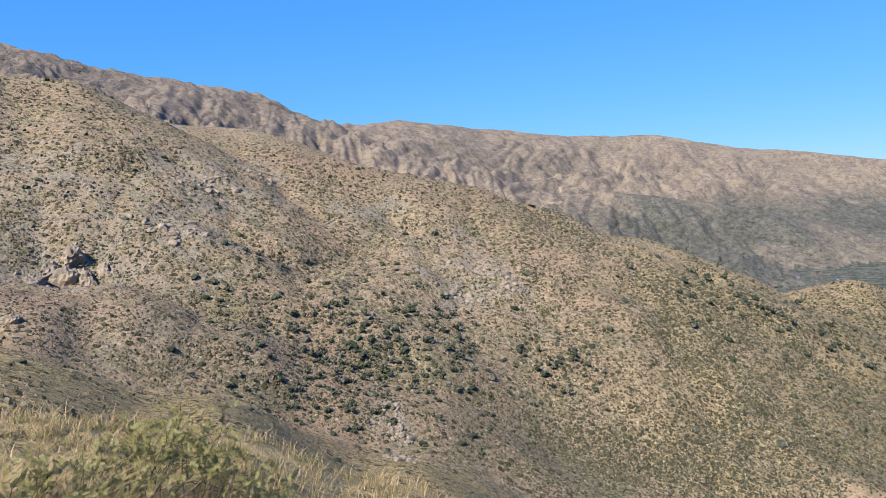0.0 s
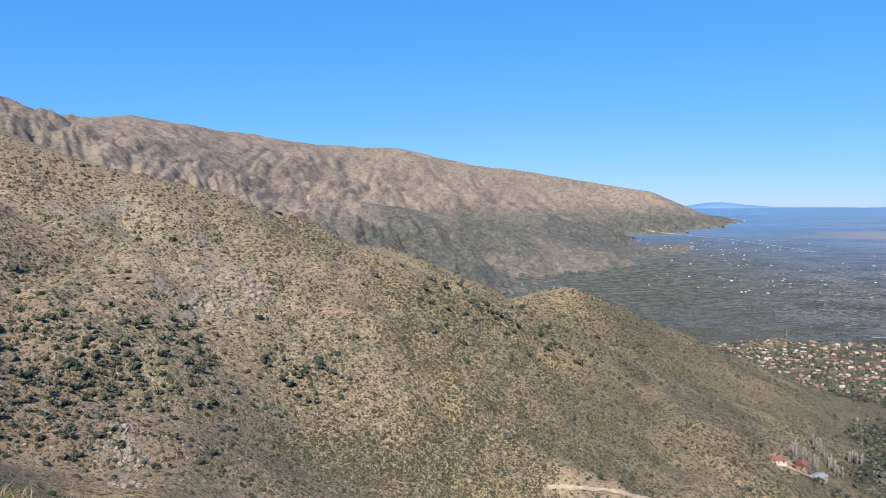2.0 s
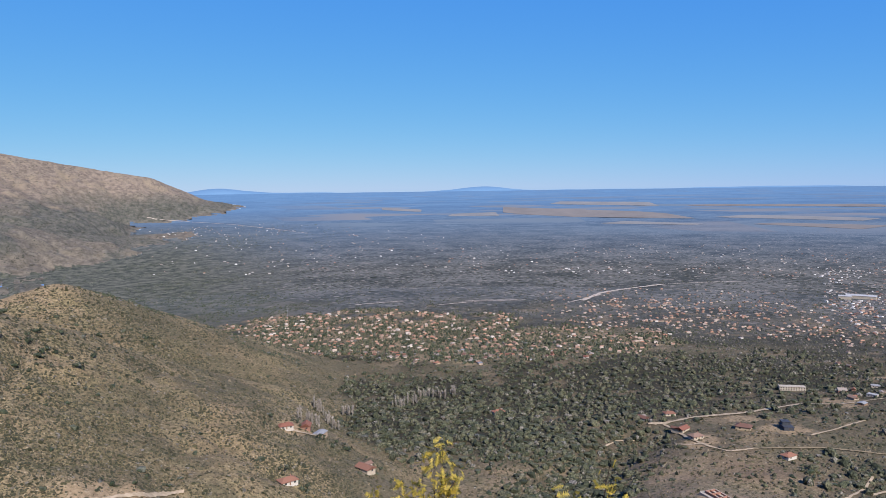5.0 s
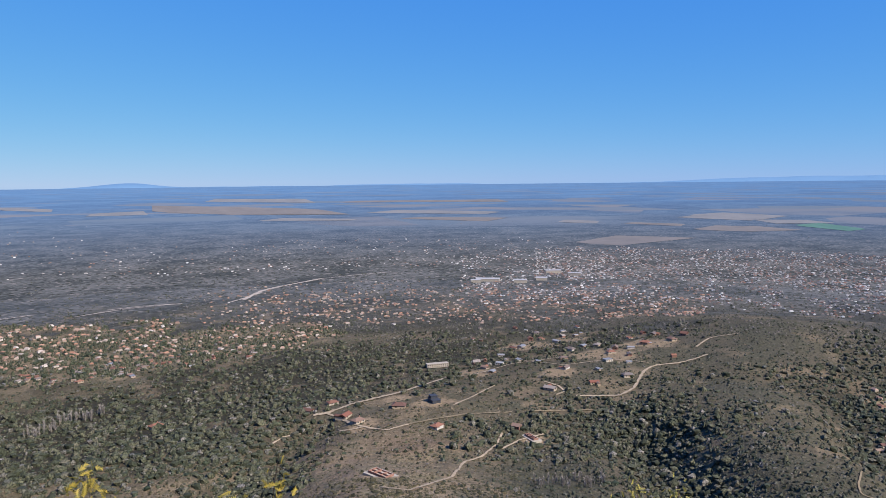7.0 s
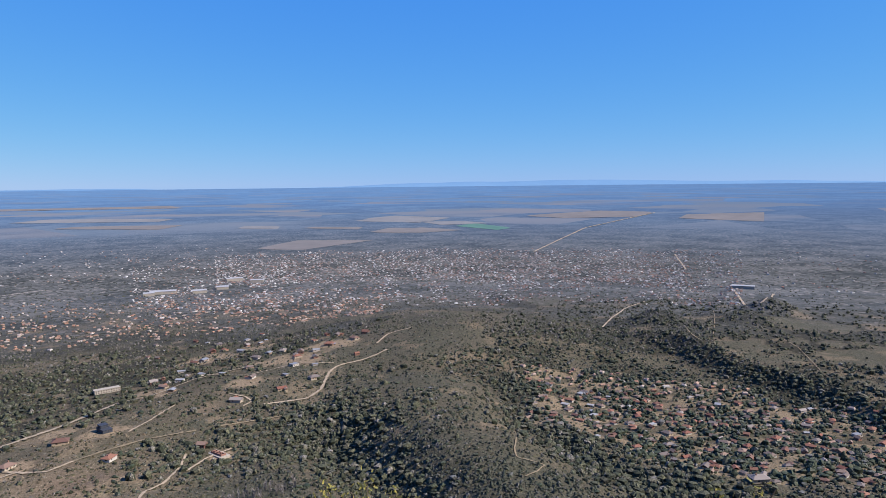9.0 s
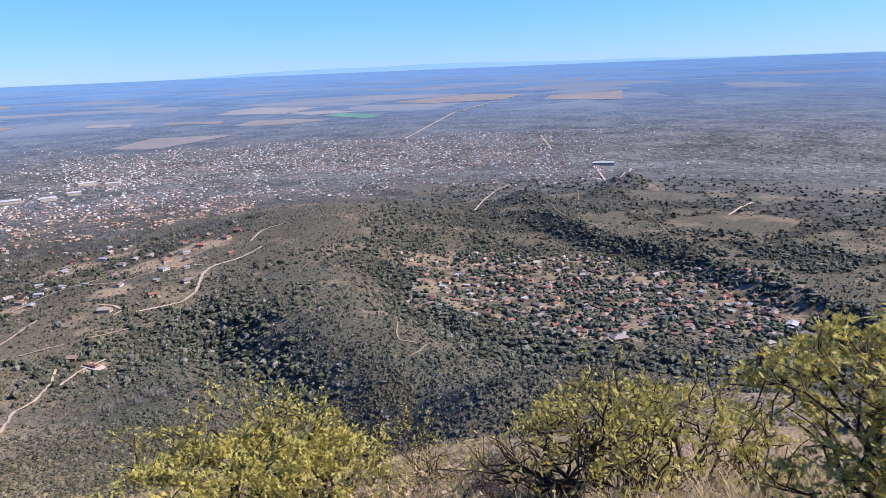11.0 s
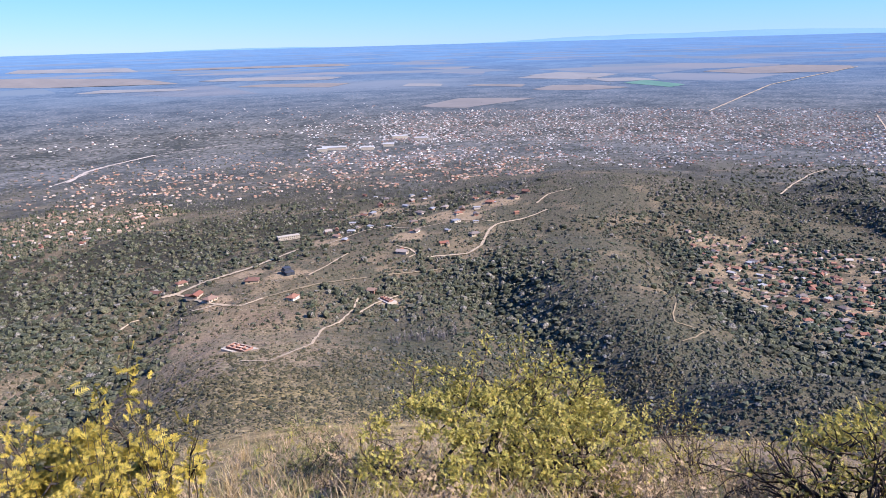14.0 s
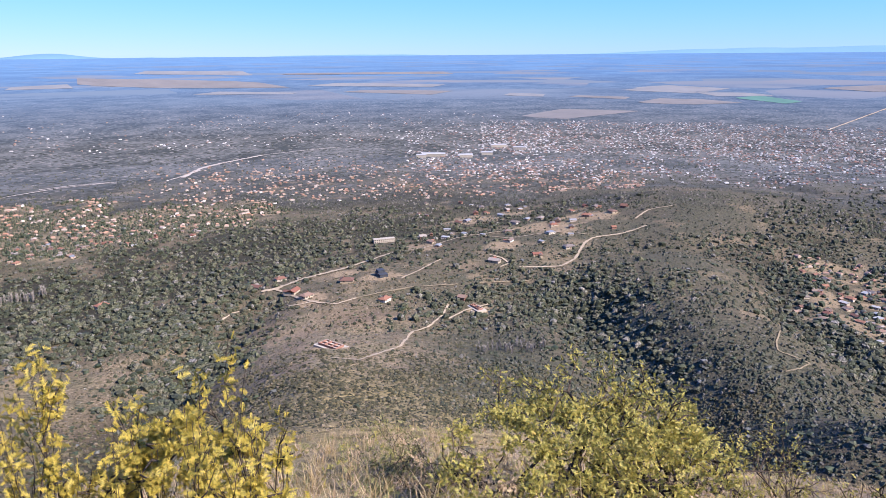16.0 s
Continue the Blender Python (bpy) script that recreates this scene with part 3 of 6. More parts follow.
def sheet(name, pick, material, label, kind_name, sunk=0.0):
    """One sheet of ground over the grid cells that pick names, closed round the look-out."""
    na, nr = GA.shape
    pts = polar(GA, GR, GZ - sunk).reshape(-1, 3)
    nxt = (np.arange(na) + 1) % na
    a = np.arange(na)[:, None] * nr + np.arange(nr - 1)[None]
    b = nxt[:, None] * nr + np.arange(nr - 1)[None]
    faces = np.stack([a, a + 1, b + 1, b], -1)[pick[:, :-1]]
    faces = faces.reshape(-1, 4)
    used, idx = np.unique(faces, return_inverse=True)
    me = bulk_mesh(name, pts[used], idx.reshape(-1, 4), material, True)
    # how strongly the painted haze blue shows, growing with true distance
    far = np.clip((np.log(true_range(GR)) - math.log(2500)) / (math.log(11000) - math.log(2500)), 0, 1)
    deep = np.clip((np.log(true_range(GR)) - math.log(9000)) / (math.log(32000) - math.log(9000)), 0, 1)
    farm = np.clip((true_range(GR) - 4200) / 1500, 0, 1) * np.clip((GA - 44) / 8, 0, 1)
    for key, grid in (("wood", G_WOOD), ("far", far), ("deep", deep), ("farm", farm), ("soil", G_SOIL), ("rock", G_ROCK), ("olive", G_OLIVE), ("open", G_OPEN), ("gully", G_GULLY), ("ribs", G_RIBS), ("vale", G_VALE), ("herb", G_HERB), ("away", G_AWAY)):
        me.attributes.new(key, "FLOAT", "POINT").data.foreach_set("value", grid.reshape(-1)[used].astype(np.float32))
    plan = polar(GA, true_range(GR) / 1000, 0 * GR).reshape(-1, 3)[used]
    me.attributes.new("plan", "FLOAT_VECTOR", "POINT").data.foreach_set("vector", plan.astype(np.float32).ravel())
    return tagged(new(name, me), label, kind_name, kind="structure")


def bulk_mesh(name, pts, faces, material, smooth=False):
    """A mesh from arrays: points and faces of one size."""
    me = bpy.data.meshes.new(name)
    n, k = faces.shape
    me.vertices.add(len(pts))
    me.vertices.foreach_set("co", np.asarray(pts, np.float32).ravel())
    me.loops.add(n * k)
    me.loops.foreach_set("vertex_index", faces.astype(np.int32).ravel())
    me.polygons.add(n)
    me.polygons.foreach_set("loop_start", np.arange(0, n * k, k, dtype=np.int32))
    me.polygons.foreach_set("use_smooth", np.full(n, smooth))
    me.update(calc_edges=True)
    me.materials.append(material)
    return me


PX, PY = polar(GA, GR, GZ)[..., 0], polar(GA, GR, GZ)[..., 1]
# bare rock on the spur's face, and bare soil in strips and clearings
G_ROCK = G_HILL * np.clip((fractal(PX, PY, 60, 4) - 0.58) * 6, 0, 0.7) * np.clip(fractal(PX, PY, 9, 3) * 6 - 2.6, 0, 1) * np.clip((GZ + 75) / 40, 0, 1)
G_SOIL = np.clip((fractal(PX + 500, PY, 40, 4) - 0.66) * 9, 0, 0.35) * np.clip((GR - 200) / 200, 0, 1) * (1 - G_RANGE) * (GR < 1500) * (1 - G_HILL)
for _poly in (VILLAGE, SUBURB):
    G_SOIL = np.maximum(G_SOIL, within(*ragged(GA, GR, np.degrees(np.arctan2(G_FLAT, GR))), _poly) * np.clip(fractal(PX, PY, 17, 3) * 5 - 2.15, 0, 0.62 if _poly is SUBURB else 0.5))
G_OLIVE = np.clip((GA - 81 + 14 * (fractal(PX, PY, 80, 3) - 0.5)) / 14, 0, 0.9) * np.clip((GR - 200) / 120, 0, 1) * (1 - G_HILL)
G_OLIVE = np.maximum(G_OLIVE, 0.18 * np.clip((GA - 52) / 10, 0, 1) * np.clip((GR - 90) / 80, 0, 1) * (1 - G_HILL) * np.clip(fractal(PX, PY, 50, 3) * 3 - 0.6, 0, 1))
G_OLIVE = np.maximum(G_OLIVE, 0.75 * np.clip((GR - 480) / 150, 0, 1) * (1 - G_HILL) * (1 - G_RANGE))
# stony patches: azimuth, elevation, radius
for _a, _e, _q in ((-17.5, 2.0, 42), (-20.5, -0.8, 34), (-14, 3.2, 20), (3.4, -6.0, 30), (1.0, -7.4, 18), (5.6, -6.8, 16), (-28, -3, 34), (-30, 3, 40), (-5, -17, 9), (-4.6, -19, 8)):
    _p = polar(_a, sight(_a, _e), 0.0)
    _d = np.hypot(PX - _p[0], PY - _p[1]) / _q + (fractal(PX, PY, 10, 3) - 0.5) * 1.6
    G_ROCK = np.maximum(G_ROCK, np.clip((1 - _d) * 2.5, 0, 0.6) * np.clip(fractal(PX + 40, PY, 6, 2) * 5 - 1.6, 0, 1))
# cleared plots: azimuth, elevation, radius
for _a, _e, _q in ((33, -22.2, 24), (84.8, -17.5, 20), (79, -19, 18), (92.5, -13.2, 42), (99, -13.6, 46), (102, -12.6, 36), (88, -15.3, 26), (95, -15.2, 26), (82, -17.2, 16), (96, -12.6, 30), (80.3, -22.9, 12), (93, -20.3, 12), (46.5, -18.5, 14)):
    _r = sight(_a, _e)
    _p = polar(_a, _r, 0.0)
    _d = np.hypot(PX - _p[0], PY - _p[1]) / _q + (fractal(PX, PY, 12, 3) - 0.5) * 1.1
    G_SOIL = np.maximum(G_SOIL, np.clip((1 - _d) * 4, 0, 0.85))
G_SETTLED = np.maximum(*[within(*ragged(GA, GR, np.degrees(np.arctan2(G_FLAT, GR))), poly) for poly in (VILLAGE, SUBURB)])
G_OLIVE = G_OLIVE * (1 - 0.25 * G_SETTLED)
G_OLIVE = np.maximum(G_OLIVE, 0.2 * G_HILL * np.clip(fractal(PX + 300, PY, 110, 3) * 4 - 1.9, 0.5 * np.clip((GA - 8) / 8, 0, 1), 1))
G_OLIVE = np.maximum(G_OLIVE, (0.15 + 0.5 * np.clip((GA - 24) / 12, 0, 1)) * np.clip((GA - 8) / 20, 0, 1) * np.clip((66 - GA) / 6, 0, 1) * np.clip((GR - 140) / 150, 0, 1) * np.clip(fractal(PX, PY, 50, 4) * 4 - 1.2, 0.45, 1))
G_VALE = np.clip((48 - GA) / 10, 0, 1) * np.clip((8000 - true_range(GR)) / 5000, 0, 1) * np.clip((GR - 700) / 300, 0, 1)
G_HERB = np.clip((GA - 50) / 10, 0, 1) * np.clip((116 - GA) / 8, 0, 1) * np.clip((360 - GR) / 60, 0, 1) * np.clip((GR - 6) / 20, 0, 1) * np.clip(fractal(PX, PY + 60, 35, 4) * 3 - 0.6, 0.6, 0.95)
G_HERB = np.maximum(G_HERB, np.clip((GA - 12) / 22, 0, 0.4) * np.clip((64 - GA) / 6, 0, 1) * np.clip((GR - 120) / 120, 0, 1) * np.clip(fractal(PX, PY + 60, 60, 4) * 3 - 0.5, 0.5, 1))
G_HERB = np.maximum(G_HERB, np.clip((18 - GR) / 8, 0, 0.9))
G_HERB = np.maximum(G_HERB, 0.85 * np.clip((26 - GA) / 6, 0, 1) * (GA > -60) * np.clip((GR - 10) / 10, 0, 1) * np.clip((300 - GR) / 60, 0, 1) * (1 - G_HILL))
is_range = G_RANGE > 0.5
is_plain = (GR >= 1950) & ~is_range
G_AWAY = np.clip((GR - 45) / 80, 0, 1) * np.clip((1700 - GR) / 500, 0, 1)
G_OPEN = np.clip((GR - 1050 + 500 * (fractal(PX, PY, 120, 3) - 0.5)) / 700, 0, 1) * (1 - G_HILL) * (1 - 0.8 * G_SETTLED)
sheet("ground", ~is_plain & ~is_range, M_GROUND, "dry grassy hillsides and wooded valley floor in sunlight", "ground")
mountain(M_RANGE)
sheet("mountain_back", is_range, M_RANGE, "brown slopes of the mountain range", "mountain", 30.0)
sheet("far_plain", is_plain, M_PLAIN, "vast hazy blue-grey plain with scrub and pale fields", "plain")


def far_hills():
    """Low hills along the horizon, haze blue painted into their colour."""
    az = np.arange(30, 170, 0.25)
    h = -0.33 + 0.22 * fractal(az * 10, 0 * az, 60, 4)
    for mid, wide, up in ((41.2, 2.4, 0.42), (62, 2.6, 0.34), (112, 10, 0.3), (124, 7, 0.32), (136, 8, 0.2), (85, 5, .1)):
        h = h + up * np.exp(-(((az - mid) / wide) ** 2))
    top = polar(az, np.full(az.shape, 4860.0), 4860 * np.tan(np.radians(h)))
    low = polar(az, np.full(az.shape, 4680.0), np.full(az.shape, -45.0))
    back = polar(az, np.full(az.shape, 4950.0), np.full(az.shape, -45.0))
    n = len(az)
    a = np.arange(n - 1)
    faces = np.concatenate([np.stack([a, a + 1, a + n + 1, a + n], -1), np.stack([a + n, a + n + 1, a + 2 * n + 1, a + 2 * n], -1)])
    k = Mat("far_hazed_hills", 1, 0)
    # distance haze is put into the base colour of these hills
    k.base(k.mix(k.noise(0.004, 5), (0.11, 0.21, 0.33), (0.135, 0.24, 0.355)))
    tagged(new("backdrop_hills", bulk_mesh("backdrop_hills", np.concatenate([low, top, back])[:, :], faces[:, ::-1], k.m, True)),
           "low haze-blue hills on the far horizon", "hills", kind="structure")


far_hills()

# ---- roads, tracks and fields: azimuth and elevation from the look-out, degrees ----
CLEAR = []  # spots (x, y, radius) where no tree or bush stands
ROADS = {}
ROADS[0] = ('dirt_road', 7, [(74.9, -18.2), (76.0, -18.1), (78.1, -17.5), (81.8, -16.8), (84.1, -16.2), (85.8, -15.7)])
ROADS[1] = ('dirt_road', 3.2, [(76.0, -18.1), (77.9, -19.0), (79.3, -19.4), (80.9, -19.6), (82.6, -19.2)])
ROADS[34] = ('footpath', 3.2, [(82.6, -19.2), (84.5, -18.9), (87.3, -18.5), (91.2, -18.3)])
ROADS[35] = ('footpath', 3.0, [(92.6, -18.2), (94.5, -18.1), (97.9, -17.9)])
ROADS[2] = ('dirt_road', 2.6, [(80.3, -23.8), (82.7, -24.1), (86.2, -23.2), (87.2, -22.1), (88.7, -21.7), (89.9, -20.8), (90.4, -19.9)])
ROADS[3] = ('dirt_road', 2.6, [(90.4, -21.1), (91.8, -20.4), (93.8, -19.9)])
ROADS[4] = ('dirt_road', 2.4, [(71.6, -20.0), (72.5, -19.6), (73.9, -19.5)])
ROADS[5] = ('dirt_road', 2.4, [(77.0, -19.6), (78.4, -19.4), (79.3, -19.3)])
ROADS[6] = ('dirt_road', 4.4, [(96.4, -16.9), (98.5, -16.8), (99.9, -16.7), (100.9, -16.1), (101.7, -14.7), (102.4, -14.3), (104.2, -14.0), (105.5, -13.6), (106.4, -13.2)])
ROADS[7] = ('dirt_road', 4, [(105.5, -12.7), (106.4, -12.0), (108.5, -11.5)])
ROADS[8] = ('dirt_road', 2.8, [(93.8, -15.9), (95.0, -16.2), (95.5, -16.6), (94.8, -16.9)])
ROADS[9] = ('dirt_road', 2.8, [(86.0, -15.7), (88.4, -15.4), (91.2, -14.6), (95.9, -13.9)])
ROADS[10] = ('dirt_road', 2.8, [(86.4, -17.8), (87.9, -17.2), (89.8, -16.3)])
ROADS[11] = ('dirt_road', 2.4, [(91.7, -14.3), (95.5, -14.6), (99.2, -14.0), (102.0, -14.1)])
ROADS[12] = ('footpath', 1.6, [(130.0, -11.1), (130.4, -11.6), (131.1, -12.0)])
ROADS[13] = ('footpath', 1.6, [(132.0, -11.5), (132.1, -10.8), (132.0, -9.8)])
ROADS[14] = ('footpath', 1.6, [(136.8, -11.5), (137.8, -12.0), (139.3, -13.5)])
ROADS[15] = ('dirt_road', 4, [(123.7, -11.4), (124.5, -10.6), (125.6, -9.8), (126.9, -9.3)])
ROADS[16] = ('footpath', 1.6, [(116.9, -20.0), (116.7, -20.9), (116.9, -21.5), (117.9, -21.7), (119.2, -22.0), (118.6, -22.5), (117.6, -22.9)])
ROADS[17] = ('dirt_road', 9, [(118.3, -5.5), (122.3, -3.6), (127.6, -2.4)])
ROADS[18] = ('dirt_road', 6, [(129.1, -5.6), (129.9, -6.7)])
ROADS[19] = ('dirt_road', 6, [(133.4, -8.2), (134.3, -9.4)])
ROADS[20] = ('dirt_road', 6, [(135.2, -9.1), (136.1, -8.3)])
ROADS[21] = ('dirt_road', 5, [(143.4, -11.7), (144.2, -11.1), (145.0, -10.7)])
ROADS[22] = ('river_bed', 9, [(60.1, -9.1), (62.2, -9.0), (64.7, -9.0)])
ROADS[23] = ('river_bed', 16, [(69.8, -9.0), (71.1, -8.4), (72.6, -8.1), (75.9, -7.6)])
ROADS[24] = ('river_bed', 7, [(75.9, -7.6), (78.5, -7.4), (81.5, -7.2)])
ROADS[25] = ('river_bed', 9, [(51.5, -9.2), (55.3, -9.0)])
ROADS[26] = ('river_bed', 9, [(57.9, -9.4), (61.5, -9.1), (65.3, -9.0)])
ROADS[27] = ('river_bed', 9, [(68.9, -9.1), (70.2, -8.8), (71.2, -8.5)])
ROADS[28] = ('mountain_road', 9, [(7.4, 1.7), (9.3, 1.9), (11.0, 2.1), (12.8, 2.4)])
ROADS[29] = ('mountain_road', 9, [(7.2, -0.5), (8.5, -0.3), (9.6, 0.1)])
ROADS[30] = ('mountain_road', 11, [(9.0, 1.8), (9.5, 1.0), (9.7, 0.3)])
ROADS[31] = ('valley_road', 6, [(36.1, -1.9), (39.3, -2.3), (42.5, -2.6), (47.9, -3.4)])
ROADS[32] = ('dirt_road', 4, [(28.6, -21.7), (31.3, -21.6), (34.5, -21.7), (37.8, -22.1)])
ROADS[33] = ('dirt_road', 4, [(45.2, -18.0), (47.0, -18.8), (48.8, -19.3)])
FIELDS = {}
FIELDS[0] = ('brown', [(96.0, -5.2), (99.8, -5.4), (105.6, -4.6), (99.4, -4.5)])
FIELDS[1] = ('green', [(111.8, -3.4), (115.4, -3.8), (116.6, -3.6), (113.6, -3.2)])
FIELDS[2] = ('pale', [(59.0, -2.2), (63.2, -2.2), (62.9, -1.9), (59.5, -2.0)])
FIELDS[3] = ('brown', [(63.5, -2.0), (70.0, -2.4), (78.3, -2.5), (75.6, -2.0), (68.8, -1.7), (63.5, -1.5)])
FIELDS[4] = ('pale', [(94.8, -3.3), (97.9, -3.4), (98.1, -3.2), (95.4, -3.1)])
FIELDS[5] = ('brown', [(99.8, -3.4), (104.2, -3.6), (104.6, -3.4), (100.7, -3.3)])
FIELDS[6] = ('brown', [(105.0, -3.9), (109.2, -4.0), (112.7, -3.8), (109.2, -3.5)])
FIELDS[7] = ('pale', [(103.8, -2.9), (109.2, -3.1), (109.5, -2.7), (106.0, -2.6)])
FIELDS[8] = ('brown', [(120.7, -2.8), (126.2, -2.7), (127.6, -2.3), (123.4, -2.2), (117.2, -2.6)])
FIELDS[9] = ('brown', [(129.3, -2.8), (135.3, -3.0), (135.3, -2.3), (129.9, -2.5)])
FIELDS[10] = ('pale', [(104.5, -2.7), (109.9, -3.0), (111.7, -2.7), (107.2, -2.5)])
FIELDS[11] = ('pale', [(110.8, -3.3), (114.9, -3.2), (112.6, -3.0), (109.0, -3.0)])
FIELDS[12] = ('brown', [(104.9, -3.9), (108.1, -4.0), (110.4, -3.6), (106.7, -3.5)])
FIELDS[13] = ('pale', [(70.8, -2.9), (78.3, -3.0), (78.9, -2.9), (73.0, -2.7)])
FIELDS[14] = ('pale', [(79.2, -2.4), (89.2, -2.6), (90.5, -2.4), (81.9, -2.2)])
FIELDS[15] = ('brown', [(81.9, -2.9), (89.2, -3.2), (91.0, -2.9), (83.7, -2.8)])
FIELDS[16] = ('pale', [(53.8, -1.6), (56.9, -1.8), (57.0, -1.6), (53.8, -1.4)])
FIELDS[17] = ('brown', [(77.4, -1.5), (91.0, -1.6), (90.1, -1.4), (79.2, -1.4)])
FIELDS[18] = ('pale', [(67.1, -1.3), (75.6, -1.5), (74.8, -1.2), (68.0, -1.1)])


def drape(line, step=0.12):
    """Points on the land under a line of sights, closely spaced."""
    pts = []
    for (a, e), (b, h) in zip(line[:-1], line[1:]):
        n = max(2, int(math.hypot(b - a, h - e) / step))
        pts += [(a + (b - a) * t / n, e + (h - e) * t / n) for t in range(n)]
    pts.append(line[-1])
    az = np.array([p[0] for p in pts])
    r = np.array([sight(*p) for p in pts])
    return az, r


def strip(name, width, line, material, label, category):
    """A road of that width laid on the land, with ragged edges."""
    az, r = drape(line)
    for _ in range(3):
        r[1:-1] = (r[:-2] + 2 * r[1:-1] + r[2:]) / 4
    p = polar(az, r, 0 * r)[:, :2]
    d = np.gradient(p, axis=0)
    d /= np.linalg.norm(d, axis=1, keepdims=True) + 1e-9
    side = np.stack([-d[:, 1], d[:, 0]], -1)
    g = np.random.default_rng(len(az))
    k = 5
    width = width * 0.68
    vs = []
    for i in range(k):
        w = (i / (k - 1) - 0.5) * width * (1 + 0.25 * g.normal(0, 1, len(az)) * (i in (0, k - 1)))
        q = p + side * w[:, None]
        a, rr = np.degrees(np.arctan2(q[:, 0], q[:, 1])), np.hypot(q[:, 0], q[:, 1])
        a = np.where(a < -50, a + 360, a)
        vs.append(polar(a, rr, land(a, rr)[0] + 2.5) if name == "mountain_road" else on_land(a, rr, 0.45 + 0.00045 * rr))
    for q in p:
        CLEAR.append((q[0], q[1], width * 0.5 + 1.6))
    n = len(az)
    a = np.arange(n - 1)
    faces = np.concatenate([np.stack([a + i * n, a + i * n + n, a + i * n + n + 1, a + i * n + 1], -1) for i in range(k - 1)])
    return tagged(new(name, bulk_mesh(name, np.concatenate(vs), faces, material, True)), label, category, kind="structure")


ROAD_LOOKS = {"dirt_road": (M_ROAD, "pale dusty dirt road cut into the scrub", "road"), "footpath": (M_PATH, "narrow trodden footpath on the green slope", "path"),
              "river_bed": (M_PALE, "dry pale gravel river bed among trees", "river"), "mountain_road": (M_TRACK, "pale road cut across the bare mountain face", "road"),
              "valley_road": (M_PALE, "pale valley road below the mountain", "road")}
for name, width, line in ROADS.values():
    strip(name, width, line, *ROAD_LOOKS[name])


def farm_field(tone, corners):
    """A field of the far plain: a patch inside its corners, laid on the ground."""
    a = np.array([c[0] for c in corners])
    e = np.array([c[1] for c in corners])
    us, rows = np.linspace(0, 1, 40), 8
    mid_e = np.linspace(e.min() + 0.005, e.max() - 0.005, rows)
    vs = []
    for h in mid_e:
        cuts = []
        for (a0, e0), (a1, e1) in zip(corners, corners[1:] + corners[:1]):
            if (e0 > h) != (e1 > h):
                cuts.append(a0 + (h - e0) * (a1 - a0) / (e1 - e0))
        lo, hi = min(cuts), max(cuts)
        az = lo + (hi - lo) * us
        t = 298 / math.tan(radians(-h))
        r = BEND + REACH * (t - BEND) / (t - BEND + REACH)
        vs.append(on_land(az, np.full(az.shape, r), 0.9))
    n = len(us)
    k = np.arange(n - 1)
    faces = np.concatenate([np.stack([k + i * n, k + i * n + 1, k + i * n + n + 1, k + i * n + n], -1) for i in range(rows - 1)])
    label = {"brown": "wide harvested brown field on the plain", "pale": "pale stubble field on the plain", "green": "green irrigated field on the plain"}[tone]
    tagged(new("field", bulk_mesh("field", np.concatenate(vs), faces, M_FIELD[tone], True)), label, "field", kind="structure")


M_FIELD = {"brown": plain_mix("harvested_field", (0.115, 0.108, 0.104), (0.150, 0.138, 0.13), 0.01), "pale": plain_mix("stubble_field", (0.125, 0.128, 0.132), (0.165, 0.165, 0.165), 0.01),
           "green": plain_mix("irrigated_field", (0.055, 0.12, 0.10), (0.075, 0.155, 0.125), 0.01)}
for tone, corners in FIELDS.values():
    farm_field(tone, corners)

# ---- houses ----
def part(name, bm, material, parent, label="", at=None):
    """Links a bmesh as one mesh object under a thing or a part."""
    me = bpy.data.meshes.new(name)
    bm.to_mesh(me)
    bm.free()
    me.materials.append(material)
    ob = new(name, me)
    ob.parent = parent
    if at is not None:
        ob.matrix_basis = at
    return tagged(ob, label)


def box(bm, x0, x1, y0, y1, z0, z1):
    v = [bm.verts.new((x, y, z)) for z in (z0, z1) for x, y in ((x0, y0), (x1, y0), (x1, y1), (x0, y1))]
    for f in ((0, 3, 2, 1), (4, 5, 6, 7), (0, 1, 5, 4), (1, 2, 6, 5), (2, 3, 7, 6), (3, 0, 4, 7)):
        bm.faces.new([v[i] for i in f])
    return bm


def boxes(*rows):
    bm = bmesh.new()
    for row in rows:
        box(bm, *row)
    return bm


def hip_roof(w, d, z, rise, over=0.6, ridge_part=0.45, thick=0.22):
    """A tiled roof with four slopes, eaves and thickness; ridge_part 1 makes gables."""
    bm = bmesh.new()
    x, y, k = w / 2 + over, d / 2 + over, w / 2 * ridge_part + (over if ridge_part >= 1 else 0)
    tops = []
    for dz in (0, -thick):
        v = [bm.verts.new(p) for p in ((-x, -y, z + dz), (x, -y, z + dz), (x, y, z + dz), (-x, y, z + dz), (-k, 0, z + rise + dz), (k, 0, z + rise + dz))]
        tops.append(v)
        fs = [(0, 1, 5, 4), (1, 2, 5), (2, 3, 4, 5), (3, 0, 4)]
        for f in fs:
            bm.faces.new([v[i] for i in (f if dz == 0 else f[::-1])])
    a, b = tops
    for i in range(4):
        j = (i + 1) % 4
        bm.faces.new([a[j], a[i], b[i], b[j]])
    return bm


def by_object(name, stops, scale=2.0, rough=0.85):
    k = Mat(name, rough, 0.2)
    c = k.colours(k.random(), stops)
    n = k.noise(scale, 4, 0.6)
    k.base(k.mix(k.ramp(n, 0.3, 0.75), c, k.mix(0.4, c, (0.08, 0.06, 0.05))))
    return k.m


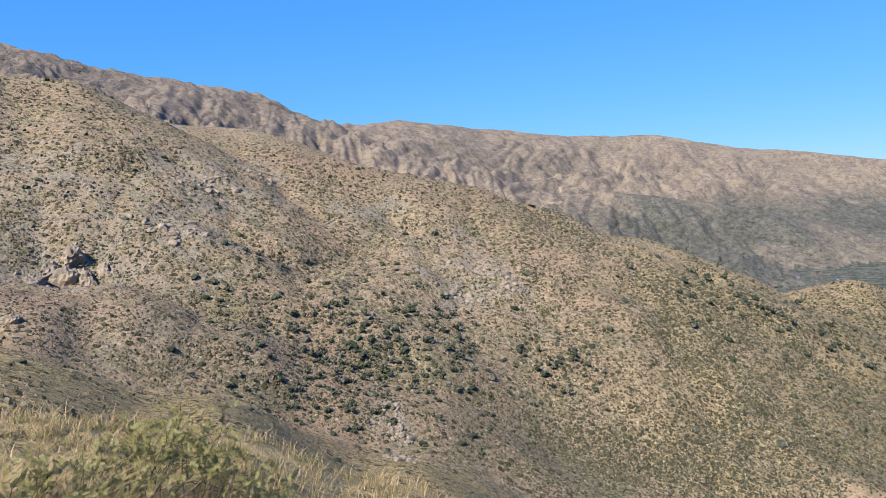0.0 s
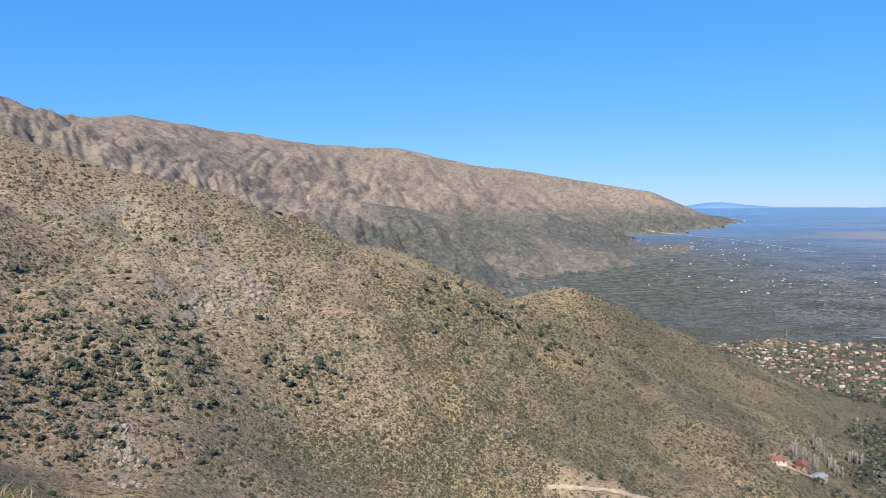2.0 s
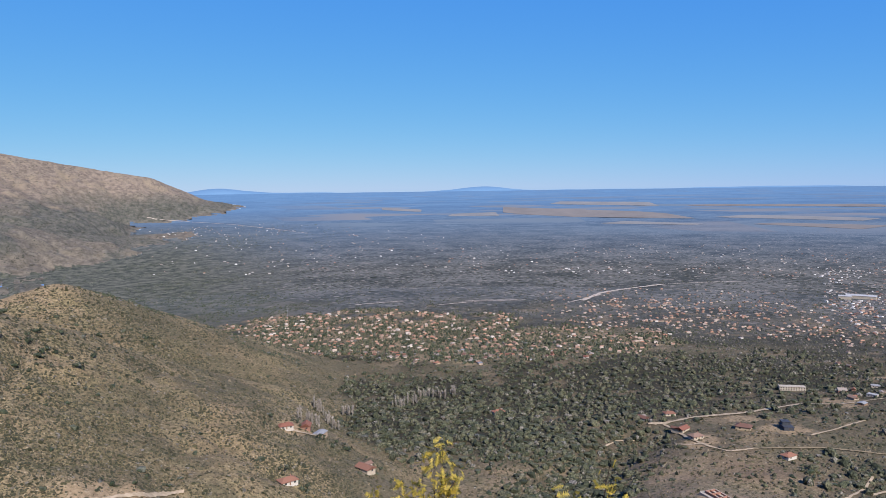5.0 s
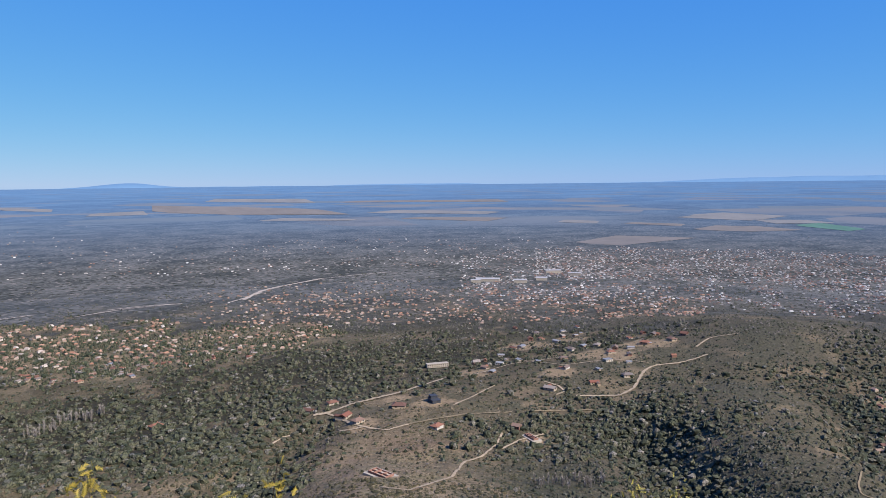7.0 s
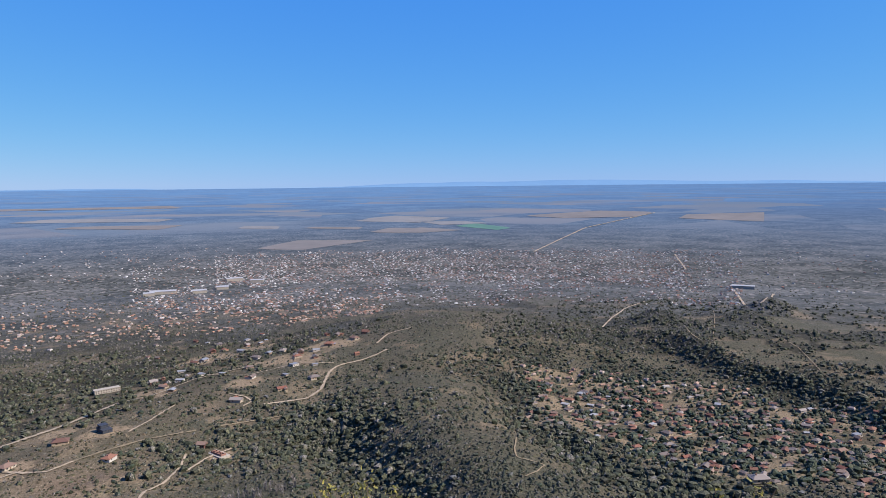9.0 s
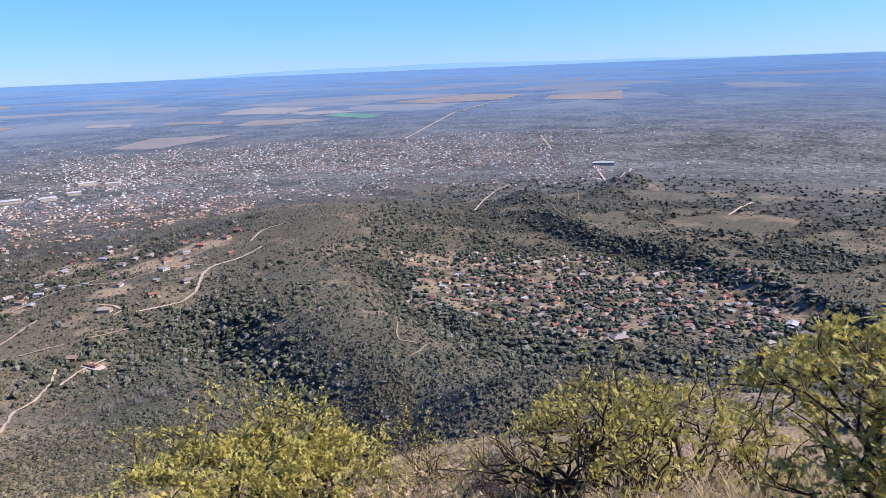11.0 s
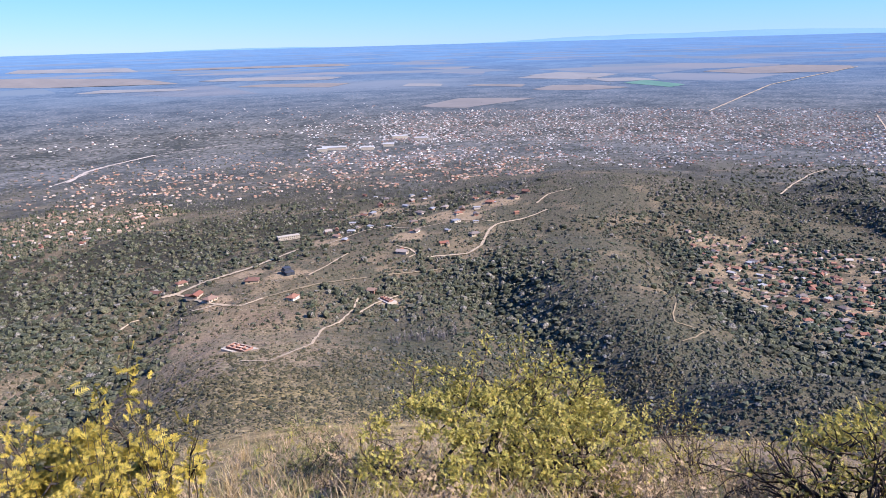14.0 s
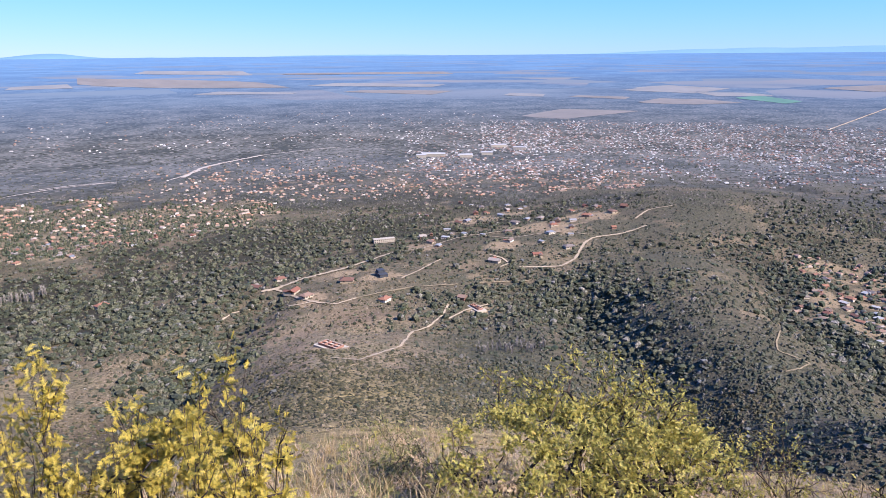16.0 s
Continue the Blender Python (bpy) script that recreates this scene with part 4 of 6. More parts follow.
M_TILE = by_object("clay_roof_tiles", [(0, (0.165, 0.062, 0.042)), (0.22, (0.22, 0.105, 0.068)), (0.42, (0.105, 0.050, 0.038)), (0.6, (0.215, 0.145, 0.11)), (0.8, (0.115, 0.095, 0.088)), (1, (0.26, 0.225, 0.20))])
M_SHEET = by_object("sheet_roof", [(0, (0.26, 0.26, 0.26)), (0.5, (0.18, 0.19, 0.205)), (1, (0.32, 0.31, 0.295))], 1.0, 0.5)
M_WALL = by_object("rendered_wall", [(0, (0.418, 0.382, 0.324)), (0.3, (0.331, 0.259, 0.18)), (0.55, (0.475, 0.454, 0.418)), (0.8, (0.274, 0.173, 0.115)), (1, (0.36, 0.31, 0.245))])
M_BRICK = plain_mix("red_brick_wall", (0.17, 0.085, 0.062), (0.27, 0.15, 0.115), 1.5)
M_WHITE = plain_mix("white_render", (0.475, 0.468, 0.446), (0.576, 0.569, 0.554), 0.6)
M_PALEROOF = plain_mix("pale_sheet_roof", (0.24, 0.24, 0.24), (0.32, 0.32, 0.328), 0.1, 0.6)
M_SLATE = plain_mix("dark_blue_roof", (0.025, 0.028, 0.036), (0.05, 0.055, 0.068), 0.8, 0.6)
M_WOODEN = plain_mix("brown_wood", (0.10, 0.05, 0.025), (0.20, 0.11, 0.06), 3.0)
M_CONCRETE = plain_mix("pale_concrete", (0.242, 0.207, 0.167), (0.346, 0.311, 0.259), 0.5)


def pane_material():
    k = Mat("window_glass", 0.08, 0.5)
    k.base((0.03, 0.04, 0.05))
    return k.m


M_PANE = pane_material()


def openings(root, w, d, h, doors=1):
    """Windows with a frame and a pane and a door on the walls of a house."""
    spots = [(-w * 0.28, -d / 2, 0), (w * 0.30, -d / 2, 0), (w * 0.2, d / 2, 180), (w / 2, d * 0.1, 90), (-w / 2, -d * 0.1, -90)]
    for x, y, turn in spots:
        at = pose(x, y, 1.0, 0, 0, turn)
        frame_ = part("window", boxes((-0.75, 0.75, -0.08, 0.02, 0, 0.08), (-0.75, 0.75, -0.08, 0.02, 1.2, 1.28), (-0.75, -0.67, -0.08, 0.02, 0.08, 1.2), (0.67, 0.75, -0.08, 0.02, 0.08, 1.2)), M_WOODEN, root, "", at)
        part("pane", boxes((-0.67, 0.67, -0.045, 0.0, 0.08, 1.2)), M_PANE, frame_)
    part("door", boxes((-0.5, 0.5, -0.06, 0.02, 0, 2.05)), M_WOODEN, root, "brown wooden door", pose(0, -d / 2, 0))


def house(kind, w, d, h, label, group):
    root = tagged(new("house"), label, "house", group)
    walls = [(-w / 2, w / 2, -d / 2, d / 2, -2.0, h)]
    if kind == "ell":
        walls.append((w / 2 - 4.2, w / 2, -d / 2 - 4.5, -d / 2, -2.0, h - 0.3))
    part("wall", boxes(*walls), M_BRICK if kind == "brick" else M_WALL, root)
    if kind == "flat":
        part("roof", boxes((-w / 2 - 0.3, w / 2 + 0.3, -d / 2 - 0.3, d / 2 + 0.3, h, h + 0.25), (-w / 2 - 0.3, w / 2 + 0.3, -d / 2 - 0.3, -d / 2 - 0.1, h + 0.25, h + 0.6)), M_SHEET, root, "flat grey roof")
    elif kind == "sheet":
        part("roof", hip_roof(w, d, h, 1.3, 0.5, 1.0), M_SHEET, root, "grey sheet-metal roof")
    else:
        part("roof", hip_roof(w, d, h, 2.1 if kind != "brick" else 2.6, 0.7, 0.45 if kind == "hip" else 1.0), M_TILE, root, "weathered clay tile roof")
        if kind == "ell":
            r2 = hip_roof(5.5, 4.2, h - 0.25, 1.5, 0.5, 1.0)
            part("roof", r2, M_TILE, root, "", pose(w / 2 - 2.1, -d / 2 - 2.0, 0, 0, 0, 90))
    if kind in ("hip", "brick"):
        part("chimney", boxes((w * 0.2, w * 0.2 + 0.7, 0.6, 1.2, h + 0.5, h + 3.0)), M_BRICK, root, "brick chimney")
    openings(root, w, d, h)
    return root


def stand(az, el_or_r, turn=0.0, is_range=False, lift=0.0):
    """A pose on the land, seen at that azimuth and elevation, or at that distance."""
    r = el_or_r if is_range else sight(az, el_or_r)
    p = on_land(np.array([az]), np.array([r]), lift)[0]
    return pose(p[0], p[1], p[2], 0, 0, turn), p


def clear(p, radius):
    CLEAR.append((p[0], p[1], radius))


KINDS = [("hip", 12, 8.5, 2.9, "tile-roofed rendered house among garden trees"), ("ell", 12, 7.5, 2.8, "house with tiled wings and light walls among trees"),
         ("brick", 9, 7, 3.2, "small red-brick house with a steep tiled roof"), ("flat", 12, 9, 3.0, "light house with a flat grey roof in a garden"),
         ("sheet", 11, 8, 2.9, "low house with a grey sheet-metal roof")]
MODELS = []
for k in KINDS:
    MODELS.append(house(*k, "houses of the settlements"))
PLACED = [0] * len(KINDS)


def put_house(az, el, turn, kind, size=1.0, is_range=False):
    m, p = stand(az, el, turn, is_range, 0.35)
    clear(p, 4.8 * size)
    PLACED[kind] += 1
    if PLACED[kind] == 1:
        MODELS[kind].matrix_basis = m
    else:
        copy_thing(MODELS[kind], m @ Matrix.Scale(size, 4) if size != 1.0 else m)


def lots(poly, spacing, seed, keep, turn):
    """House spots on a loose street grid inside an outline of sights, nearest first."""
    g = np.random.default_rng(seed)
    out, seen = [], []
    c, s = math.cos(radians(turn)), math.sin(radians(turn))
    for i in range(-130, 130):
        for j in range(-130, 130):
            u, v = i * spacing, j * spacing * 0.9 + (j // 2) * 6
            x, y = u * c - v * s + g.normal(0, 8), u * s + v * c + g.normal(0, 8)
            r = math.hypot(x, y)
            if not 350 < r < 1500:
                continue
            a = math.degrees(math.atan2(x, y))
            flat = math.degrees(math.atan2(float(plain_height(np.array(r))), r))
            if a < 30 or a > 155 or not within(*ragged(np.array(a), np.array(r), np.array(flat)), poly) or g.random() > keep:
                continue
            if any((x - p) ** 2 + (y - q) ** 2 < 50 for p, q in seen[-90:]):
                continue
            seen.append((x, y))
            out.append((r, a, turn + int(g.integers(4)) * 90 + g.normal(0, 22), int(g.choice(5, p=[0.40, 0.30, 0.24, 0.03, 0.03])), float(g.uniform(0.42, 0.68))))
    return sorted(out)


suburb = lots(SUBURB, 12, 5, 0.62, 20)
village = lots(VILLAGE, 13, 6, 0.5, -35)
NEAR_SUBURB, NEAR_VILLAGE = 270, 60
for r, a, turn, kind, size in suburb[:NEAR_SUBURB] + village[:NEAR_VILLAGE]:
    put_house(a, r, turn, kind, size, True)
RISE_HOUSES = [(81.9, -17.9), (74.5, -17.9), (76.5, -17.4), (91.6, -19.5), (92.0, -13.3), (93.2, -12.2), (91.3, -13.4), (98.0, -13.0), (99.4, -13.2), (100.6, -13.1),
               (101.7, -12.7), (102.3, -12.0), (103.7, -12.3), (104.6, -11.9), (96.9, -13.1), (100.4, -15.2), (97.8, -15.9), (95.9, -13.4), (92.7, -12.7), (94.8, -12.8),
               (85.0, -19.5), (94.3, -16.5), (63.0, -17.9), (47.3, -18.5), (48.4, -19.1), (45.7, -18.2), (52.0, -21.9), (45.7, -22.4), (88.3, -14.6), (89.6, -15.3), (78.5, -18.9), (77.5, -18.5)]
g = np.random.default_rng(12)
for n, (a, e) in enumerate(RISE_HOUSES):
    put_house(a, e, float(g.uniform(0, 360)), [0, 1, 0, 2, 4][n % 5], float(g.uniform(0.75, 1.0)))

for n in range(34):
    a, e = float(g.uniform(88, 106)), float(g.uniform(-15.0, -11.6))
    if e < -13.6 and a > 101:
        continue
    put_house(a, e, float(g.uniform(0, 360)), [0, 1, 2, 3, 4][n % 5], float(g.uniform(0.5, 0.8)))


def far_houses(name, spots, label, wall=None, roof=None):
    """Many far houses joined: walls and a pitched roof each."""
    pts, faces, tone, n = [], [], [], 0
    g = np.random.default_rng(len(spots))
    for p, size in spots:
        w, d, h, rise = size * g.uniform(0.8, 1.5), size * g.uniform(0.6, 0.9), size * 0.16, size * g.choice([0.06, 0.26, 0.26])
        t = g.uniform(0, 6.28)
        c, s = math.cos(t), math.sin(t)
        q = [(-w, -d, -h), (w, -d, -h), (w, d, -h), (-w, d, -h), (-w, -d, h), (w, -d, h), (w, d, h), (-w, d, h), (-w * 0.6, 0, h + rise), (w * 0.6, 0, h + rise)]
        pts += [(p[0] + (x * c - y * s) / 2, p[1] + (x * s + y * c) / 2, p[2] + z) for x, y, z in q]
        tone.append(g.random())
        faces += [[n + i for i in f] for f in ((0, 1, 5, 4), (1, 2, 6, 5), (2, 3, 7, 6), (3, 0, 4, 7), (4, 5, 9, 8), (6, 7, 8, 9), (5, 6, 9, 9), (7, 4, 8, 8))]
        n += 10
    me = bpy.data.meshes.new(name)
    me.from_pydata(pts, [], [[i for k, i in enumerate(f) if k == 0 or i != f[k - 1]] for f in faces])
    me.materials.append(wall or M_TOWNWALL)
    me.materials.append(roof or M_TOWNROOF)
    me.polygons.foreach_set("material_index", np.tile([0, 0, 0, 0, 1, 1, 1, 1], len(spots)).astype(np.int32))
    return tagged(new(name, me), label, "houses", kind="stuff")


def island_mix(name, stops, rough=0.9):
    k = Mat(name, rough, 0.2)
    k.base(k.colours(k.island(), stops))
    return k.m


M_TOWNWALL = island_mix("town_walls", [(0, (0.14, 0.115, 0.10)), (0.45, (0.23, 0.21, 0.195)), (0.8, (0.40, 0.385, 0.37)), (1, (0.72, 0.71, 0.70))])
M_TOWNROOF = island_mix("town_roofs", [(0, (0.16, 0.075, 0.052)), (0.4, (0.21, 0.125, 0.095)), (0.52, (0.16, 0.148, 0.14)), (0.8, (0.24, 0.228, 0.215)), (1, (0.38, 0.36, 0.345))])

M_WARMWALL = island_mix("warm_walls", [(0, (0.14, 0.10, 0.075)), (0.6, (0.24, 0.19, 0.145)), (0.9, (0.34, 0.295, 0.245)), (1, (0.48, 0.45, 0.41))])
M_WARMROOF = island_mix("warm_roofs", [(0, (0.24, 0.115, 0.075)), (0.3, (0.31, 0.185, 0.13)), (0.5, (0.15, 0.08, 0.06)), (0.75, (0.29, 0.195, 0.15)), (1, (0.31, 0.27, 0.24))])


def town_spots(count, az_range, el_range, seed, size, bias=1.0, patch=None):
    """Far house spots between azimuths and elevations, in clumps."""
    g = np.random.default_rng(seed)
    out = []
    while len(out) < count:
        a = g.uniform(*az_range)
        e = el_range[0] + (el_range[1] - el_range[0]) * g.random() ** bias
        if patch is not None and fractal(np.array(a * 30.0), np.array(e * 90.0), patch, 3) < g.uniform(0.38, 0.62):
            continue
        t = 280 / math.tan(radians(-e))
        r = t if t < BEND else BEND + REACH * (t - BEND) / (t - BEND + REACH)
        p = on_land(np.array([a]), np.array([r]), size * 0.25)[0]
        out.append((p, size * g.uniform(0.7, 1.25) * (r / t) ** 0.8))
    return out


far_houses("suburb_houses", [(polar(a, r, float(grid_value(GZ, a, r)) + 1.5), 8.5 * s) for r, a, t, k, s in suburb[NEAR_SUBURB:]] or [(polar(130, 900, -200), 8)], "farther tiled houses of the hillside suburb", M_WARMWALL, M_WARMROOF)
far_houses("village_houses", [(polar(a, r, float(grid_value(GZ, a, r)) + 1.8), 10 * s) for r, a, t, k, s in village[NEAR_VILLAGE:]], "orange-roofed houses crowded in the village", M_WARMWALL, M_WARMROOF)
far_houses("town_houses", town_spots(4600, (87, 134), (-10.8, -5.2), 21, 4.2, 0.8, 40) + town_spots(3600, (93, 130), (-8.0, -5.4), 22, 4.6), "pale and red roofs of the distant town")
far_houses("outskirt_houses", town_spots(750, (70, 106), (-12.8, -9.2), 23, 4.5, 0.8, 30) + town_spots(450, (66, 106), (-12.0, -8.2), 28, 4.2),
           "scattered houses on the outskirts among trees", M_WARMWALL, M_WARMROOF)
far_houses("plain_houses", town_spots(420, (60, 96), (-7.0, -4.4), 24, 4.6, 1.0, 25) + town_spots(220, (125, 152), (-8.6, -5.2), 27, 5, 1.0, 30), "pale scattered houses on the plain")
far_houses("valley_hamlets", town_spots(160, (36, 60), (-6.6, -2.6), 25, 6, 1.0, 18) + town_spots(80, (37, 46), (-3.4, -2.4), 26, 6.5), "small pale hamlets in the wide valley")


# ---- single buildings ----
def building_site(label, at, length, width, seed):
    """Unroofed brick walls of a house under construction on a bare slab."""
    root = tagged(new("building_site"), label, "building site")
    part("slab", boxes((-length / 2 - 2.5, length / 2 + 2.5, -width / 2 - 2, width / 2 + 2, -2.5, 0.1)), M_CONCRETE, root, "pale bare earth slab")
    w, l = width / 2, length / 2
    for x0, x1, y0, y1, h in ((-l, l, w - 0.3, w, 1.6), (-l, l, -w, -w + 0.3, 1.0), (-l, -l + 0.3, -w, w, 1.6), (l - 0.3, l, -w, w, 1.3), (-l * 0.3, -l * 0.3 + 0.3, -w, w, 1.2), (l * 0.35, l * 0.35 + 0.3, -w, w, 1.6), (-l, l, -0.15, 0.15, 1.2)):
        part("wall", boxes((x0, x1, y0, y1, 0.1, h)), M_BRICK, root, "bare red brick wall")
    root.matrix_basis = at
    return root


m, p = stand(80.3, -22.9, -8, lift=0.8)
building_site("unroofed red-brick building site on pale cleared earth", m @ pose(0, 0, 0, 0, 0, 60), 16, 7.5, 1)
clear(p, 14)
m, p = stand(92.8, -20.2, 30, lift=0.8)
building_site("half-built brick walls on a pale cleared plot", m, 14, 5, 2)
clear(p, 13)


def modern_house():
    root = tagged(new("modern_house"), "dark blue modern house on a pale cleared plot", "house")
    part("wall", boxes((-7, 7, -4, 4, -2, 2.8), (-1, 6, -3, 3.4, 2.8, 5.4)), M_SLATE, root, "dark blue wall")
    part("roof", boxes((-7.3, 7.3, -4.3, 4.3, 2.8, 3.05), ), M_SLATE, root)
    part("roof", boxes((-1.3, 6.3, -3.3, 3.7, 5.4, 5.65)), M_SLATE, root)
    openings(root, 14, 8, 2.8)
    m, p = stand(84.8, -17.5, 25, lift=0.4)
    root.matrix_basis = m
    clear(p, 14)


modern_house()


def flats():
    root = tagged(new("apartment_row"), "long pale two-storey apartment row beside the road", "building")
    part("wall", boxes((-22, 22, -4, 4, -2, 5.6)), M_CONCRETE, root)
    part("roof", boxes((-22.4, 22.4, -4.4, 4.4, 5.6, 5.9)), M_CONCRETE, root, "flat pale roof")
    for i in range(10):
        for z in (0.8, 3.5):
            f = part("window", boxes((-0.9, 0.9, -0.1, 0.02, 0, 0.1), (-0.9, 0.9, -0.1, 0.02, 1.4, 1.5), (-0.9, -0.8, -0.1, 0.02, 0.1, 1.4), (0.8, 0.9, -0.1, 0.02, 0.1, 1.4)), M_WOODEN, root, "", pose(-19.5 + i * 4.33, -4, z))
            part("pane", boxes((-0.8, 0.8, -0.05, 0, 0.1, 1.4)), M_PANE, f)
    m, p = stand(85.1, -14.8, -70, lift=0.3)
    root.matrix_basis = m @ Matrix.Diagonal((0.62, 0.9, 0.8, 1))
    clear(p, 14)


flats()


def warehouse(az, el, length, width, turn, label):
    root = tagged(new("warehouse"), label, "warehouse", "warehouses at the town's edge")
    part("wall", boxes((-length / 2, length / 2, -width / 2, width / 2, -3, 7)), M_CONCRETE, root)
    part("roof", hip_roof(length, width, 7, 2.0, 0.6, 1.0), M_PALEROOF, root, "low white sheet roof")
    m, p = stand(az, el, turn, lift=0.5)
    root.matrix_basis = m
    clear(p, length / 2)


for az, el, l, w, t in ((89.3, -8.0, 62, 26, -5), (91.9, -8.1, 34, 22, 3), (93.6, -7.9, 30, 24, 0), (94.5, -7.3, 45, 20, 8), (96.2, -7.5, 36, 18, -4), (88.3, -8.1, 26, 18, 0)):
    warehouse(az, el, l, w, t - az, "long white warehouse with a low pitched roof")
warehouse(134.0, -8.0, 50, 16, -134, "long pale shed with a low roof among trees")


def mast():
    root = tagged(new("radio_mast"), "tall thin grey lattice radio mast in the village", "mast")
    for dx, dy in ((-0.9, -0.5), (0.9, -0.5), (0, 1.0)):
        bm = bmesh.new()
        q = [bm.verts.new((dx * k + a * 0.12, dy * k + b * 0.12, z)) for z, k in ((-1, 1), (30, 0.35)) for a, b in ((-1, -1), (1, -1), (1, 1), (-1, 1))]
        for f in ((0, 1, 5, 4), (1, 2, 6, 5), (2, 3, 7, 6), (3, 0, 4, 7), (4, 5, 6, 7)):
            bm.faces.new([q[i] for i in f])
        part("leg", bm, M_SHEET, root)
    for i in range(12):
        z, k = i * 2.5 + 1, 1 - 0.65 * (i * 2.5 + 1) / 30
        part("brace", boxes((-0.9 * k, 0.9 * k, -0.5 * k - 0.06, -0.5 * k + 0.06, z, z + 0.12)), M_SHEET, root)
    root.matrix_basis = stand(46.1, -10.2, 0)[0]


mast()

# ---- plants of the hillsides ----
def ico(detail=1, seed=0, rough=0.25, flat=1.0):
    bm = bmesh.new()
    bmesh.ops.create_icosphere(bm, subdivisions=detail, radius=1)
    v = np.array([p.co[:] for p in bm.verts])
    f = np.array([[p.index for p in q.verts] for q in bm.faces])
    bm.free()
    g = np.random.default_rng(seed)
    v = v * (1 + rough * (g.random((len(v), 1)) * 2 - 1))
    v[:, 2] = v[:, 2] * flat
    v[:, 2] -= v[:, 2].min() * 0.55
    return v, f


def leafy(seed, quads=40, blobs=4, leaf=0.26):
    """A crown of a few dark cores under many small tilted leaf clumps, about one unit in radius."""
    g = np.random.default_rng(seed)
    vs, fs, n = [], [], 0
    centres = np.c_[g.normal(0, 0.38, (blobs, 2)), 0.75 + g.normal(0, 0.22, blobs)]
    sizes = g.uniform(0.45, 0.68, blobs)
    for c, s in zip(centres, sizes):
        v, f = ico(1, int(g.integers(1e6)), 0.3)
        v = (v - [0, 0, 0.55]) * s * 0.9 + c
        vs.append(v), fs.append(f + n)
        n += len(v)
    for _ in range(quads):
        q = int(g.integers(blobs))
        d = g.normal(0, 1, 3)
        d[2] = abs(d[2]) * 0.9 - 0.1
        d /= np.linalg.norm(d)
        c = centres[q] + d * sizes[q] * g.uniform(0.85, 1.15)
        t = np.cross(d + g.normal(0, 0.5, 3), g.normal(0, 1, 3))
        t /= np.linalg.norm(t)
        b = np.cross(d, t)
        s = leaf * g.uniform(0.6, 1.3)
        vs.append(np.array([c - t * s, c + t * s, c + b * s * 1.3 + d * 0.1]))
        fs.append(np.array([[n, n + 1, n + 2]]))
        n += 3
    return np.concatenate(vs), np.concatenate(fs)


def spread(name, spots, sizes, shapes, material, label, category, squash=(0.8, 1.2)):
    """One joined mass of many plants: each spot gets one of the shapes, turned and scaled."""
    g = np.random.default_rng(len(spots))
    turn = g.uniform(0, 6.283, len(spots))
    tall = g.uniform(*squash, len(spots))
    which = g.integers(0, len(shapes), len(spots))
    vs, fs, n = [], [], 0
    for k, (v, f) in enumerate(shapes):
        m = which == k
        c, s = np.cos(turn[m])[:, None], np.sin(turn[m])[:, None]
        sz = sizes[m][:, None]
        x = (v[:, 0] * c - v[:, 1] * s) * sz
        y = (v[:, 0] * s + v[:, 1] * c) * sz
        z = v[:, 2] * sz * tall[m][:, None]
        pts = np.stack([x, y, z], -1) + spots[m][:, None]
        cnt = int(m.sum())
        vs.append(pts.reshape(-1, 3))
        fs.append((f[None] + (np.arange(cnt) * len(v))[:, None, None] + n).reshape(-1, 3))
        n += cnt * len(v)
    me = bulk_mesh(name, np.concatenate(vs), np.concatenate(fs), material)
    return tagged(new(name, me), label, category, kind="stuff")


# how much of the view each cell of the land takes up, as seen from the look-out
_cell = np.zeros(GZ.shape)
_cell[:-1, :-1] = np.clip(GTOP[:-1, 1:] - GTOP[:-1, :-1], 0, None) * (AZ[1:, None] - AZ[:-1, None])
_cell[(AZ < -35) | (AZ > 160)] = 0


def scatter(count, weight, seed):
    """Azimuths and distances of so many spots, denser where the land is near."""
    g = np.random.default_rng(seed)
    w = (_cell * weight).ravel()
    c = np.cumsum(w)
    k = np.searchsorted(c, g.random(count) * c[-1])
    i, j = np.unravel_index(np.clip(k, 0, w.size - 1), _cell.shape)
    j = np.clip(j, 0, len(RINGS) - 2)
    i = np.clip(i, 0, len(AZ) - 2)
    return AZ[i] + g.random(count) * (AZ[i + 1] - AZ[i]), RINGS[j] + g.random(count) * (RINGS[j + 1] - RINGS[j])


def open_spots(az, r, margin=1.0):
    """Leaves out the spots that lie on a road or by a house."""
    p = polar(az, r, 0 * r)
    cell = 14.0
    taken = {}
    for x, y, q in CLEAR:
        for i in range(int((x - q) // cell), int((x + q) // cell) + 1):
            for j in range(int((y - q) // cell), int((y + q) // cell) + 1):
                taken.setdefault((i, j), []).append((x, y, (q * margin) ** 2))
    keep = np.ones(len(az), bool)
    for n, (x, y) in enumerate(p[:, :2]):
        for a, b, q in taken.get((int(x // cell), int(y // cell)), ()):
            if (x - a) ** 2 + (y - b) ** 2 < q:
                keep[n] = False
                break
    return az[keep], r[keep]


